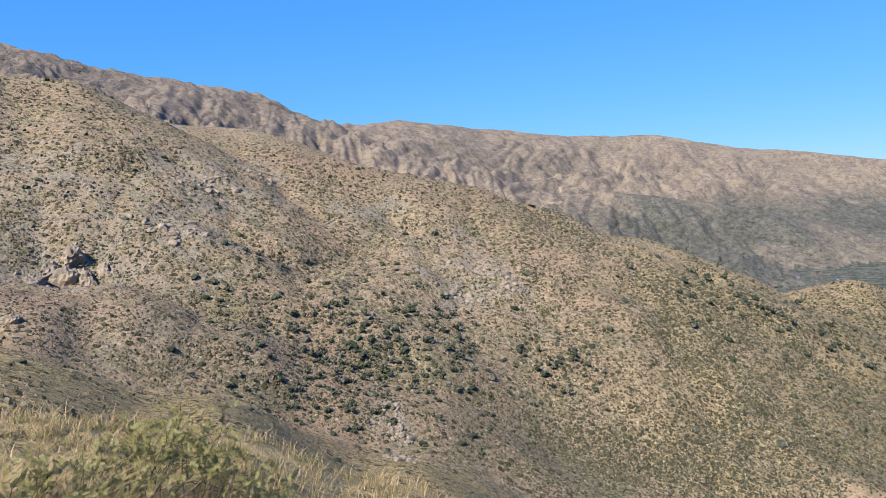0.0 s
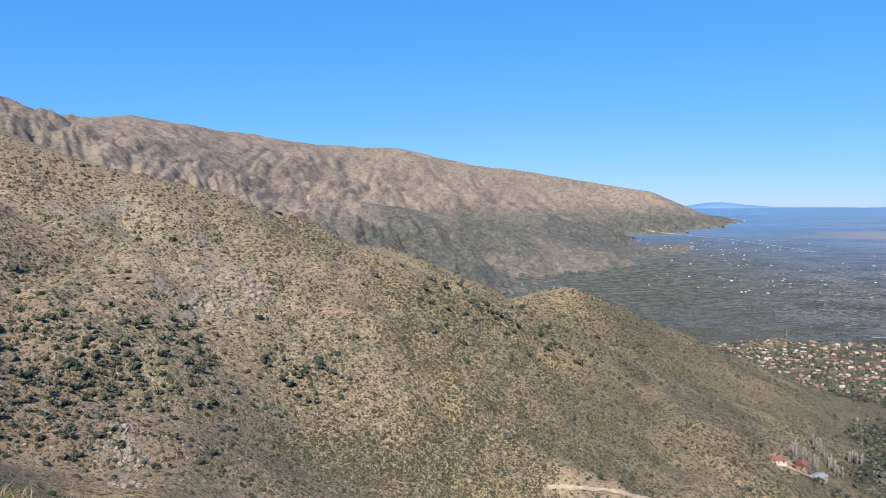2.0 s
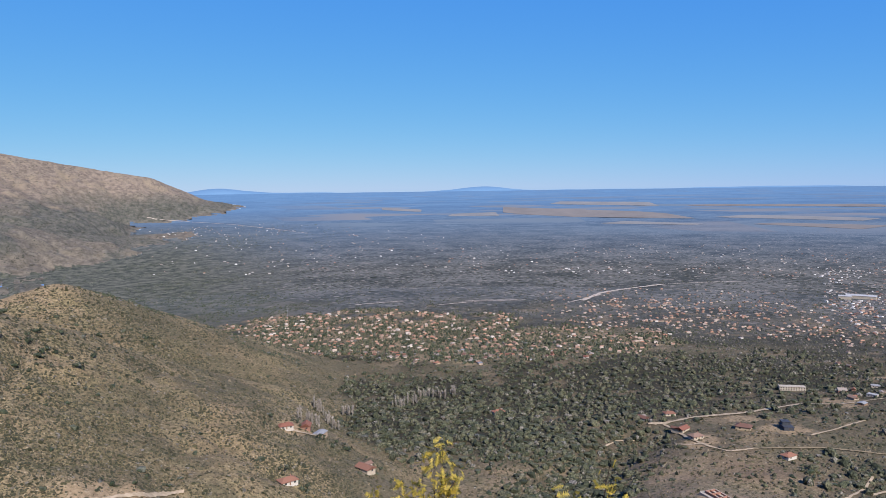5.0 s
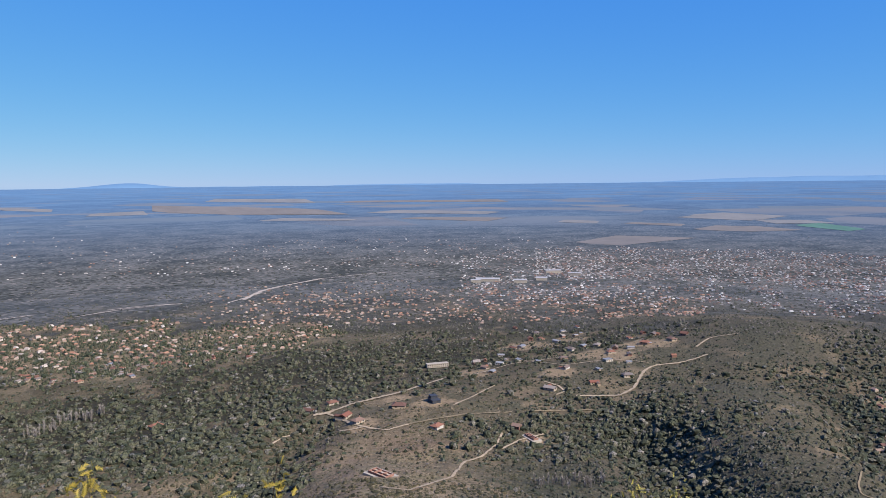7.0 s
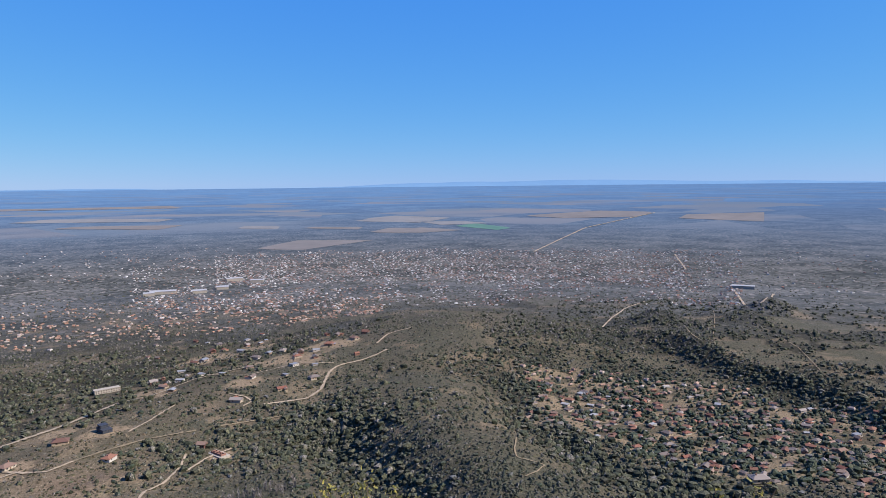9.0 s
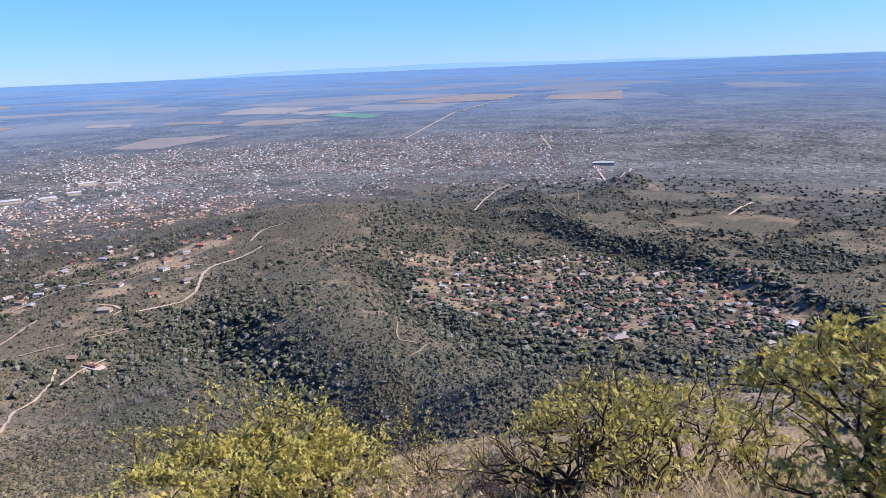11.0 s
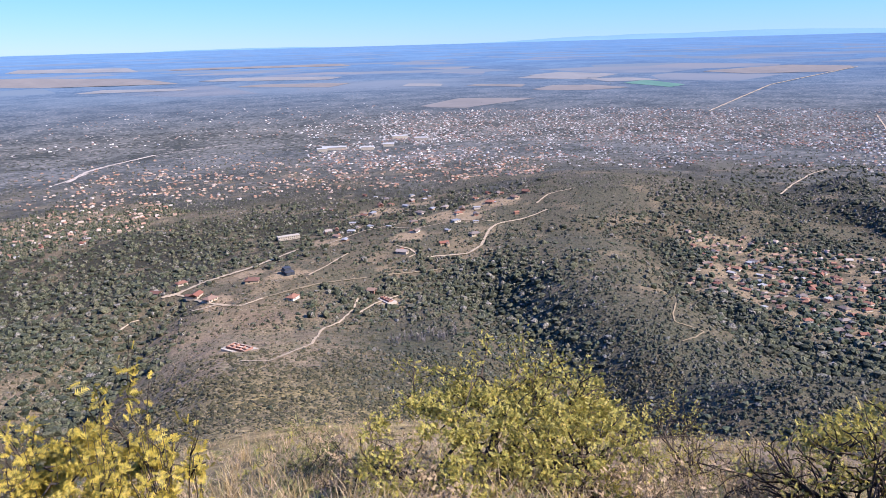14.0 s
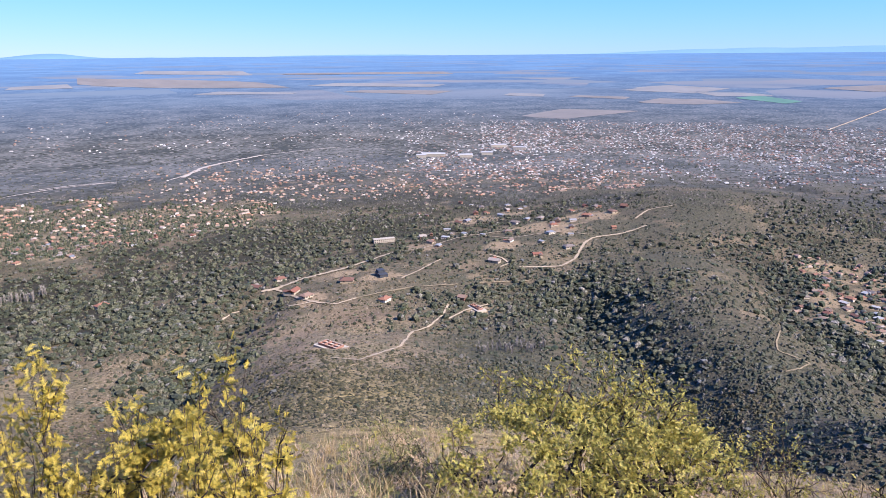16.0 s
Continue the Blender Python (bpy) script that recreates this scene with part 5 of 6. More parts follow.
def dome(seed, sides=5):
    """A rough little tuft of few faces."""
    g = np.random.default_rng(seed)
    t = np.arange(sides) * 6.283 / sides + g.normal(0, 0.2, sides)
    r0, r1 = g.uniform(0.75, 1.2, sides), g.uniform(0.5, 1.0, sides)
    v = np.concatenate([np.c_[np.cos(t) * r0, np.sin(t) * r0, np.full(sides, -0.1)], np.c_[np.cos(t + 0.5) * r1 * 0.8, np.sin(t + 0.5) * r1 * 0.8, g.uniform(0.5, 0.9, sides)], [[g.normal(0, 0.2), g.normal(0, 0.2), g.uniform(0.8, 1.2)]]])
    f = []
    for i in range(sides):
        j = (i + 1) % sides
        f += [[i, j, sides + i], [j, sides + j, sides + i], [sides + i, sides + j, 2 * sides]]
    return v, np.array(f)


def spire(seed):
    """A bare pale poplar: a slim upright sheaf of thin twigs."""
    g = np.random.default_rng(seed)
    vs, fs = [], []
    for k in range(80):
        z0 = g.uniform(0, 2.4)
        t, lean = g.uniform(0, 6.283), g.uniform(0.1, 0.75)
        d = np.array([math.cos(t) * lean, math.sin(t) * lean, 1.0])
        s = np.array([-math.sin(t), math.cos(t), 0]) * 0.06
        p = np.array([0, 0, z0])
        q = p + d * g.uniform(0.6, 1.3)
        n = len(vs) * 3
        vs.append(np.array([p - s, p + s, q]))
        fs.append([n, n + 1, n + 2])
    return np.concatenate(vs), np.array(fs)


mid = (GR > 22) * (GR < 1000) * ~is_range * (1 - 0.92 * G_SOIL)
def cone(seed):
    """A pointed tuft of five faces."""
    gg = np.random.default_rng(seed)
    t = np.arange(5) * 1.2566 + gg.normal(0, 0.25, 5)
    r = gg.uniform(0.7, 1.25, 5)
    return np.concatenate([np.c_[np.cos(t) * r, np.sin(t) * r, np.full(5, -0.15)], [[gg.normal(0, 0.4), gg.normal(0, 0.4), 0.8]]]), np.array([[i, (i + 1) % 5, 5] for i in range(5)])


SMALL = [dome(s, 3) for s in range(16)]
POINTED = [cone(s) for s in range(12)]
def clump(seed):
    """A ragged crown: a rough ball with a smaller shoulder grown out of its side."""
    gg = np.random.default_rng(seed)
    v, f = ico(1, seed, 0.38, 0.85)
    w, h = dome(seed * 7, 3)
    q, t = gg.uniform(0.45, 0.8), gg.uniform(0, 6.28)
    w = w * q + [math.cos(t) * 0.75, math.sin(t) * 0.75, gg.uniform(0.1, 0.5)]
    return np.concatenate([v, w]), np.concatenate([f, h + len(v)])


TUFTS = [clump(s) for s in range(16)]
CROWNS = [leafy(s, 16, 1 + s % 2, 0.32) for s in range(14)]
g = np.random.default_rng(3)


def cover(name, count, weight, seed, size, shapes, material, label, category, squash, lift=-0.1, by_range=(0.6, 1.3)):
    az, r = scatter(count, weight, seed)
    az, r = open_spots(az, r)
    spread(name, on_land(az, r, lift), (size[0] + (size[1] - size[0]) * g.random(len(az)) ** 1.7) * np.clip(r / 350, *by_range), shapes, material, label, category, squash)


settled = G_SETTLED
grassy = mid * (GR > 30) * (1 - 0.75 * (GA > 92) * (GR > 200)) * (1 - 0.9 * (GA > 55) * (GA < 114) * (GR < 380)) * (1 + 0.4 * (GA < 25) * (GR < 220)) * (1 - 0.8 * settled) * (1 - 0.8 * G_WOOD) * (1 - 0.6 * G_ROCK)
cover("tussocks", 26000, grassy * (0.3 + 1.4 * fractal(PX, PY, 25, 3)), 11, (0.45, 1.1), POINTED, M_TUSSOCK, "dry tan grass tussocks all over the slopes", "grass", (0.8, 1.4), -0.1, (0.55, 2.0))
cover("low_shrubs", 9000, mid * (1 - settled) * (GR > 60) * (1 + 1.5 * (GA > 17) * (GA < 40) * (GR > 600)) * (1 + 1.2 * (GA > 58) * (GA < 102) * (GR < 600)) * (1 - 0.5 * G_WOOD) * np.clip(fractal(PX, PY, 70, 4) * 4 - 1.4, 0.35, 1), 12, (0.5, 1.25), SMALL, M_SHRUB, "low olive-green shrubs dotting the dry slopes", "shrubs", (0.7, 1.1), -0.1, (0.6, 1.9))
grove_at = 0 * GR
for _a, _e, _q in ((-11, -12.0, 26), (-7.5, -12.6, 28), (-4, -11.8, 22), (-13, -13.6, 18), (-9, -14.4, 20), (-15, -3.6, 7), (-1, -10, 20), (9, -13, 14), (20.5, -6.6, 22), (23.5, -8.5, 34), (26, -9.6, 30), (31, -10.3, 24), (35, -11.3, 26), (28, -10.2, 20), (46.5, -18.4, 14), (48.2, -19.2, 12), (52, -21.7, 12), (45.7, -22.2, 10), (33, -21.2, 9), (37, -21.8, 8), (50, -20.2, 12)):
    _p = polar(_a, sight(_a, _e), 0.0)
    grove_at = np.maximum(grove_at, 0.36 * np.exp(-((PX - _p[0]) ** 2 + (PY - _p[1]) ** 2) / (1.35 * _q) ** 2))
cover("heath", 42000, mid * G_HILL * (GR > 200) * (1 - 0.5 * G_ROCK) * (0.2 + np.clip(fractal(PX + 90, PY, 60, 4) * 5 - 2.0, 0, 1) + 0.7 * G_GULLY) * (1 + 3.0 * (GA > 6)), 19, (0.45, 1.05), POINTED, M_SHRUB, "grey-green heath bushes all over the spur", "shrubs", (0.7, 1.0), -0.1, (0.8, 1.9))
cover("hillside_trees", 2600, mid * (1 - settled) * (GR > 190) * (0.012 + G_WOOD * np.clip(fractal(PX, PY, 40, 3) * 3 - .7, 0, 1)), 13, (1.0, 2.2), TUFTS, M_TREE, "small dark green trees filling the gullies", "trees", (0.7, 1.05), -0.4, (0.7, 1.15))
cover("spur_trees", 620, grove_at * (GR > 150), 29, (1.3, 2.8), CROWNS, M_TREE, "dark green trees clustered in the ravine and saddles", "trees", (0.7, 1.05), -0.4, (0.7, 1.3))
cover("slope_bushes", 11000, mid * (GR > 36) * (GR < 420) * ((GA > 52) & (GA < 118)) * (1 - G_HILL) * (0.35 + np.clip(fractal(PX, PY, 18, 3) * 4 - 1.5, 0, 1)), 31, (0.9, 2.1), SMALL, M_BUSH, "dense olive-brown bushes on the slope below", "bushes", (0.5, 0.85), -0.1, (0.25, 0.9))
cover("olive_scrub", 14000, mid * (1 - settled) * (GR > 230) * np.clip((GA - 84) / 14, 0, 1) * (0.4 + np.clip(fractal(PX, PY, 30, 3) * 3 - 1, 0, 1)), 16, (0.7, 1.6), SMALL, M_SCRUB, "dense dark olive scrub on the lower hills", "scrub", (0.8, 1.3))
cover("garden_trees", 5600, settled * (0.15 + np.clip(fractal(PX, PY, 26, 3) * 4 - 1.3, 0, 1.5)), 18, (0.8, 2.8), TUFTS, M_TREE, "garden trees between the houses", "trees", (0.9, 1.5), -0.3, (1, 1.1))
village_land = settled * (GA < 90)
cover("village_trees", 5200, village_land * (0.3 + np.clip(fractal(PX, PY, 40, 3) * 4 - 1.3, 0, 1.5)), 43, (1.1, 2.8), [dome(s, 4) for s in range(40, 50)], M_WOODS, "dark green trees between the village houses", "trees", (1.2, 2.2), -0.3, (1, 1))
cover("near_woods", 14000, (1 - settled) * (1 - 0.95 * G_SOIL) * (GR > 430) * (GR < np.where(GA > 120, 1550, 1150)) * ~is_range * (G_HILL < 0.5) * np.clip(G_WOOD * 1.4 - 0.3, 0, 1), 17, (1.0, 3.5), TUFTS, M_WOODS, "dense dark green woods below the slopes", "woods", (0.8, 1.35), -0.5, (1, 1))
wide = (GR > 480) * (GR < 2300) * ~is_range * (G_HILL < 0.5) * (1 - 0.95 * G_SOIL)
cover("valley_woods", 11000, wide * (1 - 0.7 * settled) * G_WOOD * np.clip(fractal(PX, PY, 90, 4) * 5 - 1.5, 0.15, 1), 14, (1.1, 2.5), [dome(s, 4) for s in range(12)], M_WOODS, "grey-green woods covering the valley floor", "woods", (1.0, 1.7), -0.5, (1, 1))
townland = (GR > 1150) & (GR < 3500) & ~is_range & (GA > 6)
streaks = np.clip(fractal(PX * 0.35 + PY * 0.1, PY * 1.3, 110, 4) * 6 - 2.6, 0, 1.5)
in_town = (GA > 88) & (GA < 134) & (GE < -5.3) & (GE > -11)
cover("vale_trees", 7000, (GR > 850) * (GR < 3700) * ~is_range * np.clip((52 - GA) / 8, 0, 1) * (GA > 8) * (0.12 + streaks), 23, (1.3, 3.2), SMALL, M_TREE, "dark trees in lines and thickets in the valley", "trees", (0.5, 0.9), -0.3, (1, 1))
cover("plain_trees", 22000, townland * (0.25 + streaks + 1.2 * in_town + 0.8 * G_VALE), 15, (1.0, 2.6), POINTED, M_PLAINTREE, "dark trees and thickets spread over the plain", "trees", (0.5, 0.9), -0.3, (1, 1))

outskirts = (GR > 980) & (GR < 2000) & ~is_range & (GA > 55) & (GA < 132)
cover("outskirt_trees", 12500, outskirts * (1 - 0.6 * settled) * (0.25 + np.clip(fractal(PX, PY, 70, 4) * 5 - 1.8, 0, 1.3)), 41, (1.0, 2.4), [dome(s, 4) for s in range(20, 30)], M_GREYTREE, "grey leafless and dark green trees between scattered houses", "trees", (0.8, 1.4), -0.3, (1, 1))
cover("mountain_scrub", 13000, (G_RANGE > 0.99) * (0.03 + 0.3 * G_GULLY + np.clip(G_WOOD * 1.5 - 0.3, 0, 1)), 20, (1.8, 4.4), POINTED, M_PLAINTREE, "dark scrub on the foot of the mountain range", "scrub", (0.5, 0.9), -0.3, (1, 1))


def grove(spots, size, label):
    """A clump of bare pale trees."""
    az, r = np.array([a for a, e in spots]), np.array([sight(*s) for s in spots])
    gg = np.random.default_rng(len(spots) * 7)
    az, r = np.repeat(az, 9) + gg.normal(0, 0.35, len(az) * 9), np.repeat(r, 9) + gg.normal(0, 6, len(az) * 9)
    spread("bare_trees", on_land(az, r, -0.2), gg.uniform(0.8, 1.2, len(az)) * size, [spire(s) for s in range(5)], M_BARE, label, "trees", (0.9, 1.1))


grove([(48.4, -17.2), (49.3, -18.2), (47.5, -17.9), (50.6, -17.7)], 3.2, "pale leafless trees by the foot of the spur")
grove([(55.0, -17.2), (55.9, -17.0), (56.7, -16.7), (57.5, -16.6), (58.4, -16.6), (59.2, -16.4)], 3.0, "row of pale leafless poplars in the woods")
grove([(93.5, -23.6), (94.5, -23.4), (95.5, -23.6), (96.5, -23.1), (97.4, -23.4), (98.4, -23.1)], 1.9, "slim pale leafless trees in the gully")


# ---- rocks of the spur ----
def boulder(seed, detail=2):
    """A broken crag: a lump cut by many planes and split by cracks."""
    gg = np.random.default_rng(seed)
    bm = bmesh.new()
    bmesh.ops.create_icosphere(bm, subdivisions=detail, radius=1)
    cuts = [(gg.normal(0, 1, 3), gg.uniform(0.45, 0.85)) for _ in range(9)]
    for v in bm.verts:
        p = np.array(v.co[:])
        for n, d in cuts:
            n = n / np.linalg.norm(n)
            p = p - n * max(0, p @ n - d)
        q = Vector(p) * 2.6 + Vector((seed * 3.1, 0, 0))
        cell = noise.voronoi(q)[0]
        p = p * (0.9 + 0.35 * min(1.0, cell[1] - cell[0]) + 0.16 * noise.noise(q * 2.2))
        v.co = p
    me = bpy.data.meshes.new("boulder")
    bm.to_mesh(me)
    bm.free()
    me.materials.append(M_STONE)
    return me


def stone_material():
    k = Mat("weathered_rock", 0.95, 0.15)
    n = k.noise(0.9, 8, 0.7)
    c = k.mix(k.ramp(n, 0.32, 0.68), (0.09, 0.075, 0.06), (0.28, 0.23, 0.18))
    c = k.mix(k.ramp(k.noise(0.25, 4), 0.55, 0.75), c, (0.23, 0.145, 0.095))
    k.base(c).bump(n, 0.8, 0.6)
    return k.m


M_STONE = stone_material()
BOULDERS = [boulder(s) for s in range(8)]
CRAGS = [boulder(s, 4) for s in range(20, 23)]


def outcrop(az, el, wide, count, size, seed, label, crags=()):
    r = sight(az, el)
    root = tagged(new("rock_outcrop"), label, "rocks", "rock outcrops of the spur")
    base = on_land(np.array([az]), np.array([r]))[0]
    root.matrix_basis = Matrix.Translation(base)
    gg = np.random.default_rng(seed)
    for k in range(count):
        a, d = az + gg.normal(0, math.degrees(wide / r) / 2.4), r + gg.normal(0, wide / 3)
        p = on_land(np.array([a]), np.array([d]))[0] - base
        ob = new("boulder", BOULDERS[int(gg.integers(8))])
        ob.parent = root
        s = size * gg.uniform(0.4, 1.25)
        ob.matrix_basis = Matrix.Translation(p - np.array([0, 0, s * 0.3])) @ pose(0, 0, 0, *gg.uniform(-25, 25, 2), gg.uniform(0, 360)) @ Matrix.Diagonal((s * gg.uniform(0.8, 1.5), s * gg.uniform(0.7, 1.2), s * gg.uniform(0.6, 1.1), 1))
    for k, (da, dr, sx, sz) in enumerate(crags):
        ob = new("crag", CRAGS[k % 3])
        ob.parent = root
        p = on_land(np.array([az + da]), np.array([r + dr]))[0] - base
        ob.matrix_basis = Matrix.Translation(p - np.array([0, 0, sz * 0.2])) @ pose(0, 0, 0, 0, 0, 70 * k) @ Matrix.Diagonal((sx, sx * 0.8, sz, 1))


outcrop(-27.6, -4.2, 24, 22, 2.0, 1, "large brown rock outcrop with deep cracks", ((-0.5, 0, 8, 9), (-1.6, 4, 7, 7), (1.0, -2, 6, 8), (-2.4, -6, 5.5, 5), (0.3, 9, 8, 9), (1.9, 3, 5, 5)))
outcrop(-31.6, -6.8, 12, 9, 1.6, 2, "brown boulders on the dry slope", ((0, 0, 4.5, 4),))
outcrop(3.6, -5.6, 24, 40, 2.9, 3, "pale broken rocks on the spur's face")
outcrop(1.2, -7.2, 15, 24, 2.5, 4, "pale broken rocks on the spur's face")
outcrop(5.4, -6.6, 13, 18, 2.6, 5, "pale broken rocks on the spur's face")
outcrop(9.6, -9.2, 5, 7, 1.6, 6, "small pale rocks in dry scrub")
outcrop(-20.9, -0.7, 26, 34, 2.9, 7, "grey rocks scattered over the slope")
outcrop(-17.9, 2.2, 24, 30, 2.8, 8, "grey rocks below the crest")
outcrop(-14.3, 3.1, 12, 14, 2.6, 9, "grey rocks below the crest")
outcrop(-31, 2.5, 30, 14, 2.6, 10, "grey rocks on the high slope")
outcrop(16.2, -3.6, 7, 8, 1.6, 11, "pale rocks on the spur's crest")
outcrop(-4.8, -15.8, 8, 26, 1.9, 12, "pale tumbled stones in the ravine bed")
outcrop(-4.6, -17.4, 8, 30, 1.8, 16, "pale tumbled stones in the ravine bed")
outcrop(-4.2, -19.7, 7, 26, 1.7, 13, "pale tumbled stones in the ravine bed")

# ---- the foreground: shrubs, grass and stones round the look-out ----
def tube(vs, fs, line, radii, sides=5):
    """Adds a tapered tube along a line to lists of points and four-cornered faces."""
    line = np.asarray(line, float)
    n0 = sum(len(v) for v in vs)
    d = np.gradient(line, axis=0)
    d /= np.linalg.norm(d, axis=1, keepdims=True) + 1e-9
    up = np.where(np.abs(d[:, 2:3]) > 0.9, [[1.0, 0, 0]], [[0, 0, 1.0]])
    a = np.cross(d, up)
    a /= np.linalg.norm(a, axis=1, keepdims=True) + 1e-9
    b = np.cross(d, a)
    t = np.arange(sides) * 2 * math.pi / sides
    ring = line[:, None] + (a[:, None] * np.cos(t)[None, :, None] + b[:, None] * np.sin(t)[None, :, None]) * np.asarray(radii)[:, None, None]
    vs.append(ring.reshape(-1, 3))
    i = np.arange(len(line) - 1)[:, None] * sides
    j = np.arange(sides)[None]
    k = (j + 1) % sides
    fs.append((np.stack([i + j, i + k, i + sides + k, i + sides + j], -1) + n0).reshape(-1, 4))


def bark_material():
    k = Mat("dark_bark", 0.95, 0.1)
    n = k.noise(60, 6, 0.7)
    k.base(k.mix(k.ramp(n, 0.3, 0.7), (0.018, 0.013, 0.010), (0.085, 0.065, 0.05))).bump(n, 0.6, 0.01)
    return k.m


def foliage_material(name, stops):
    k = Mat(name, 0.6, 0.3)
    c = k.colours(k.island(), stops)
    k.base(c)
    thin = k.nt.nodes.new("ShaderNodeBsdfTranslucent")
    k.link(c, thin.inputs["Color"])
    mix = k.nt.nodes.new("ShaderNodeMixShader")
    mix.inputs[0].default_value = 0.4
    k.link(k.b.outputs[0], mix.inputs[1])
    k.link(thin.outputs[0], mix.inputs[2])
    out = k.nt.nodes["Material Output"]
    k.link(mix.outputs[0], out.inputs["Surface"])
    return k.m


M_BARK = bark_material()
M_ACACIA = foliage_material("yellow_green_leaves", [(0, (0.145, 0.148, 0.036)), (0.4, (0.27, 0.248, 0.058)), (0.75, (0.39, 0.33, 0.074)), (0.92, (0.45, 0.315, 0.082)), (1, (0.10, 0.112, 0.03))])
M_YELLOW = foliage_material("bright_yellow_leaves", [(0, (0.21, 0.185, 0.036)), (0.5, (0.39, 0.305, 0.05)), (0.85, (0.48, 0.345, 0.065)), (1, (0.135, 0.14, 0.034))])
M_GREEN = foliage_material("fresh_green_leaves", [(0, (0.11, 0.115, 0.04)), (0.6, (0.19, 0.18, 0.065)), (1, (0.28, 0.23, 0.09))])
M_STRAW = foliage_material("golden_dry_grass", [(0, (0.22, 0.15, 0.06)), (0.5, (0.34, 0.25, 0.12)), (0.85, (0.42, 0.33, 0.19)), (1, (0.18, 0.155, 0.06))])
M_HAY = foliage_material("pale_dry_brush", [(0, (0.24, 0.165, 0.09)), (0.45, (0.40, 0.285, 0.165)), (0.75, (0.48, 0.355, 0.235)), (0.9, (0.16, 0.15, 0.06)), (1, (0.36, 0.205, 0.13))])
M_TWIG = plain_mix("grey_dry_twigs", (0.12, 0.09, 0.065), (0.30, 0.24, 0.18), 30)


def sprays(tips, ways, count, leaf, seed, reach=0.16):
    """Feathery leaves: fronds of twelve small leaflets crowded round the outer ends of the twigs."""
    g = np.random.default_rng(seed)
    n = max(1, count // 12)
    which = g.integers(0, len(tips), n)
    p, d = tips[which], ways[which]
    p = p + d * g.uniform(-0.7, 0.3, (n, 1)) * reach + g.normal(0, reach * 0.42, (n, 3)) * [1, 1, 0.75]
    a = d * 0.25 + g.normal(0, 0.8, (n, 3)) + [0, 0, 0.1]
    a /= np.linalg.norm(a, axis=1, keepdims=True) + 1e-9
    b = np.cross(a, g.normal(0, 1, (n, 3)))
    b /= np.linalg.norm(b, axis=1, keepdims=True) + 1e-9
    size = leaf * g.uniform(0.7, 1.3, (n, 1))
    tris = []
    for k in range(12):
        t, side = (k + 0.5) / 12, 1 if k % 2 else -1
        q = p + a * size * 2.0 * t
        out = (b * side * 0.85 + a * 0.5) * size * (0.95 - 0.4 * t)
        tris.append(np.stack([q - a * size * 0.17, q + a * size * 0.17, q + out], 1))
    tri = np.stack(tris, 1)
    return tri.reshape(-1, 3), np.arange(n * 36).reshape(-1, 3)


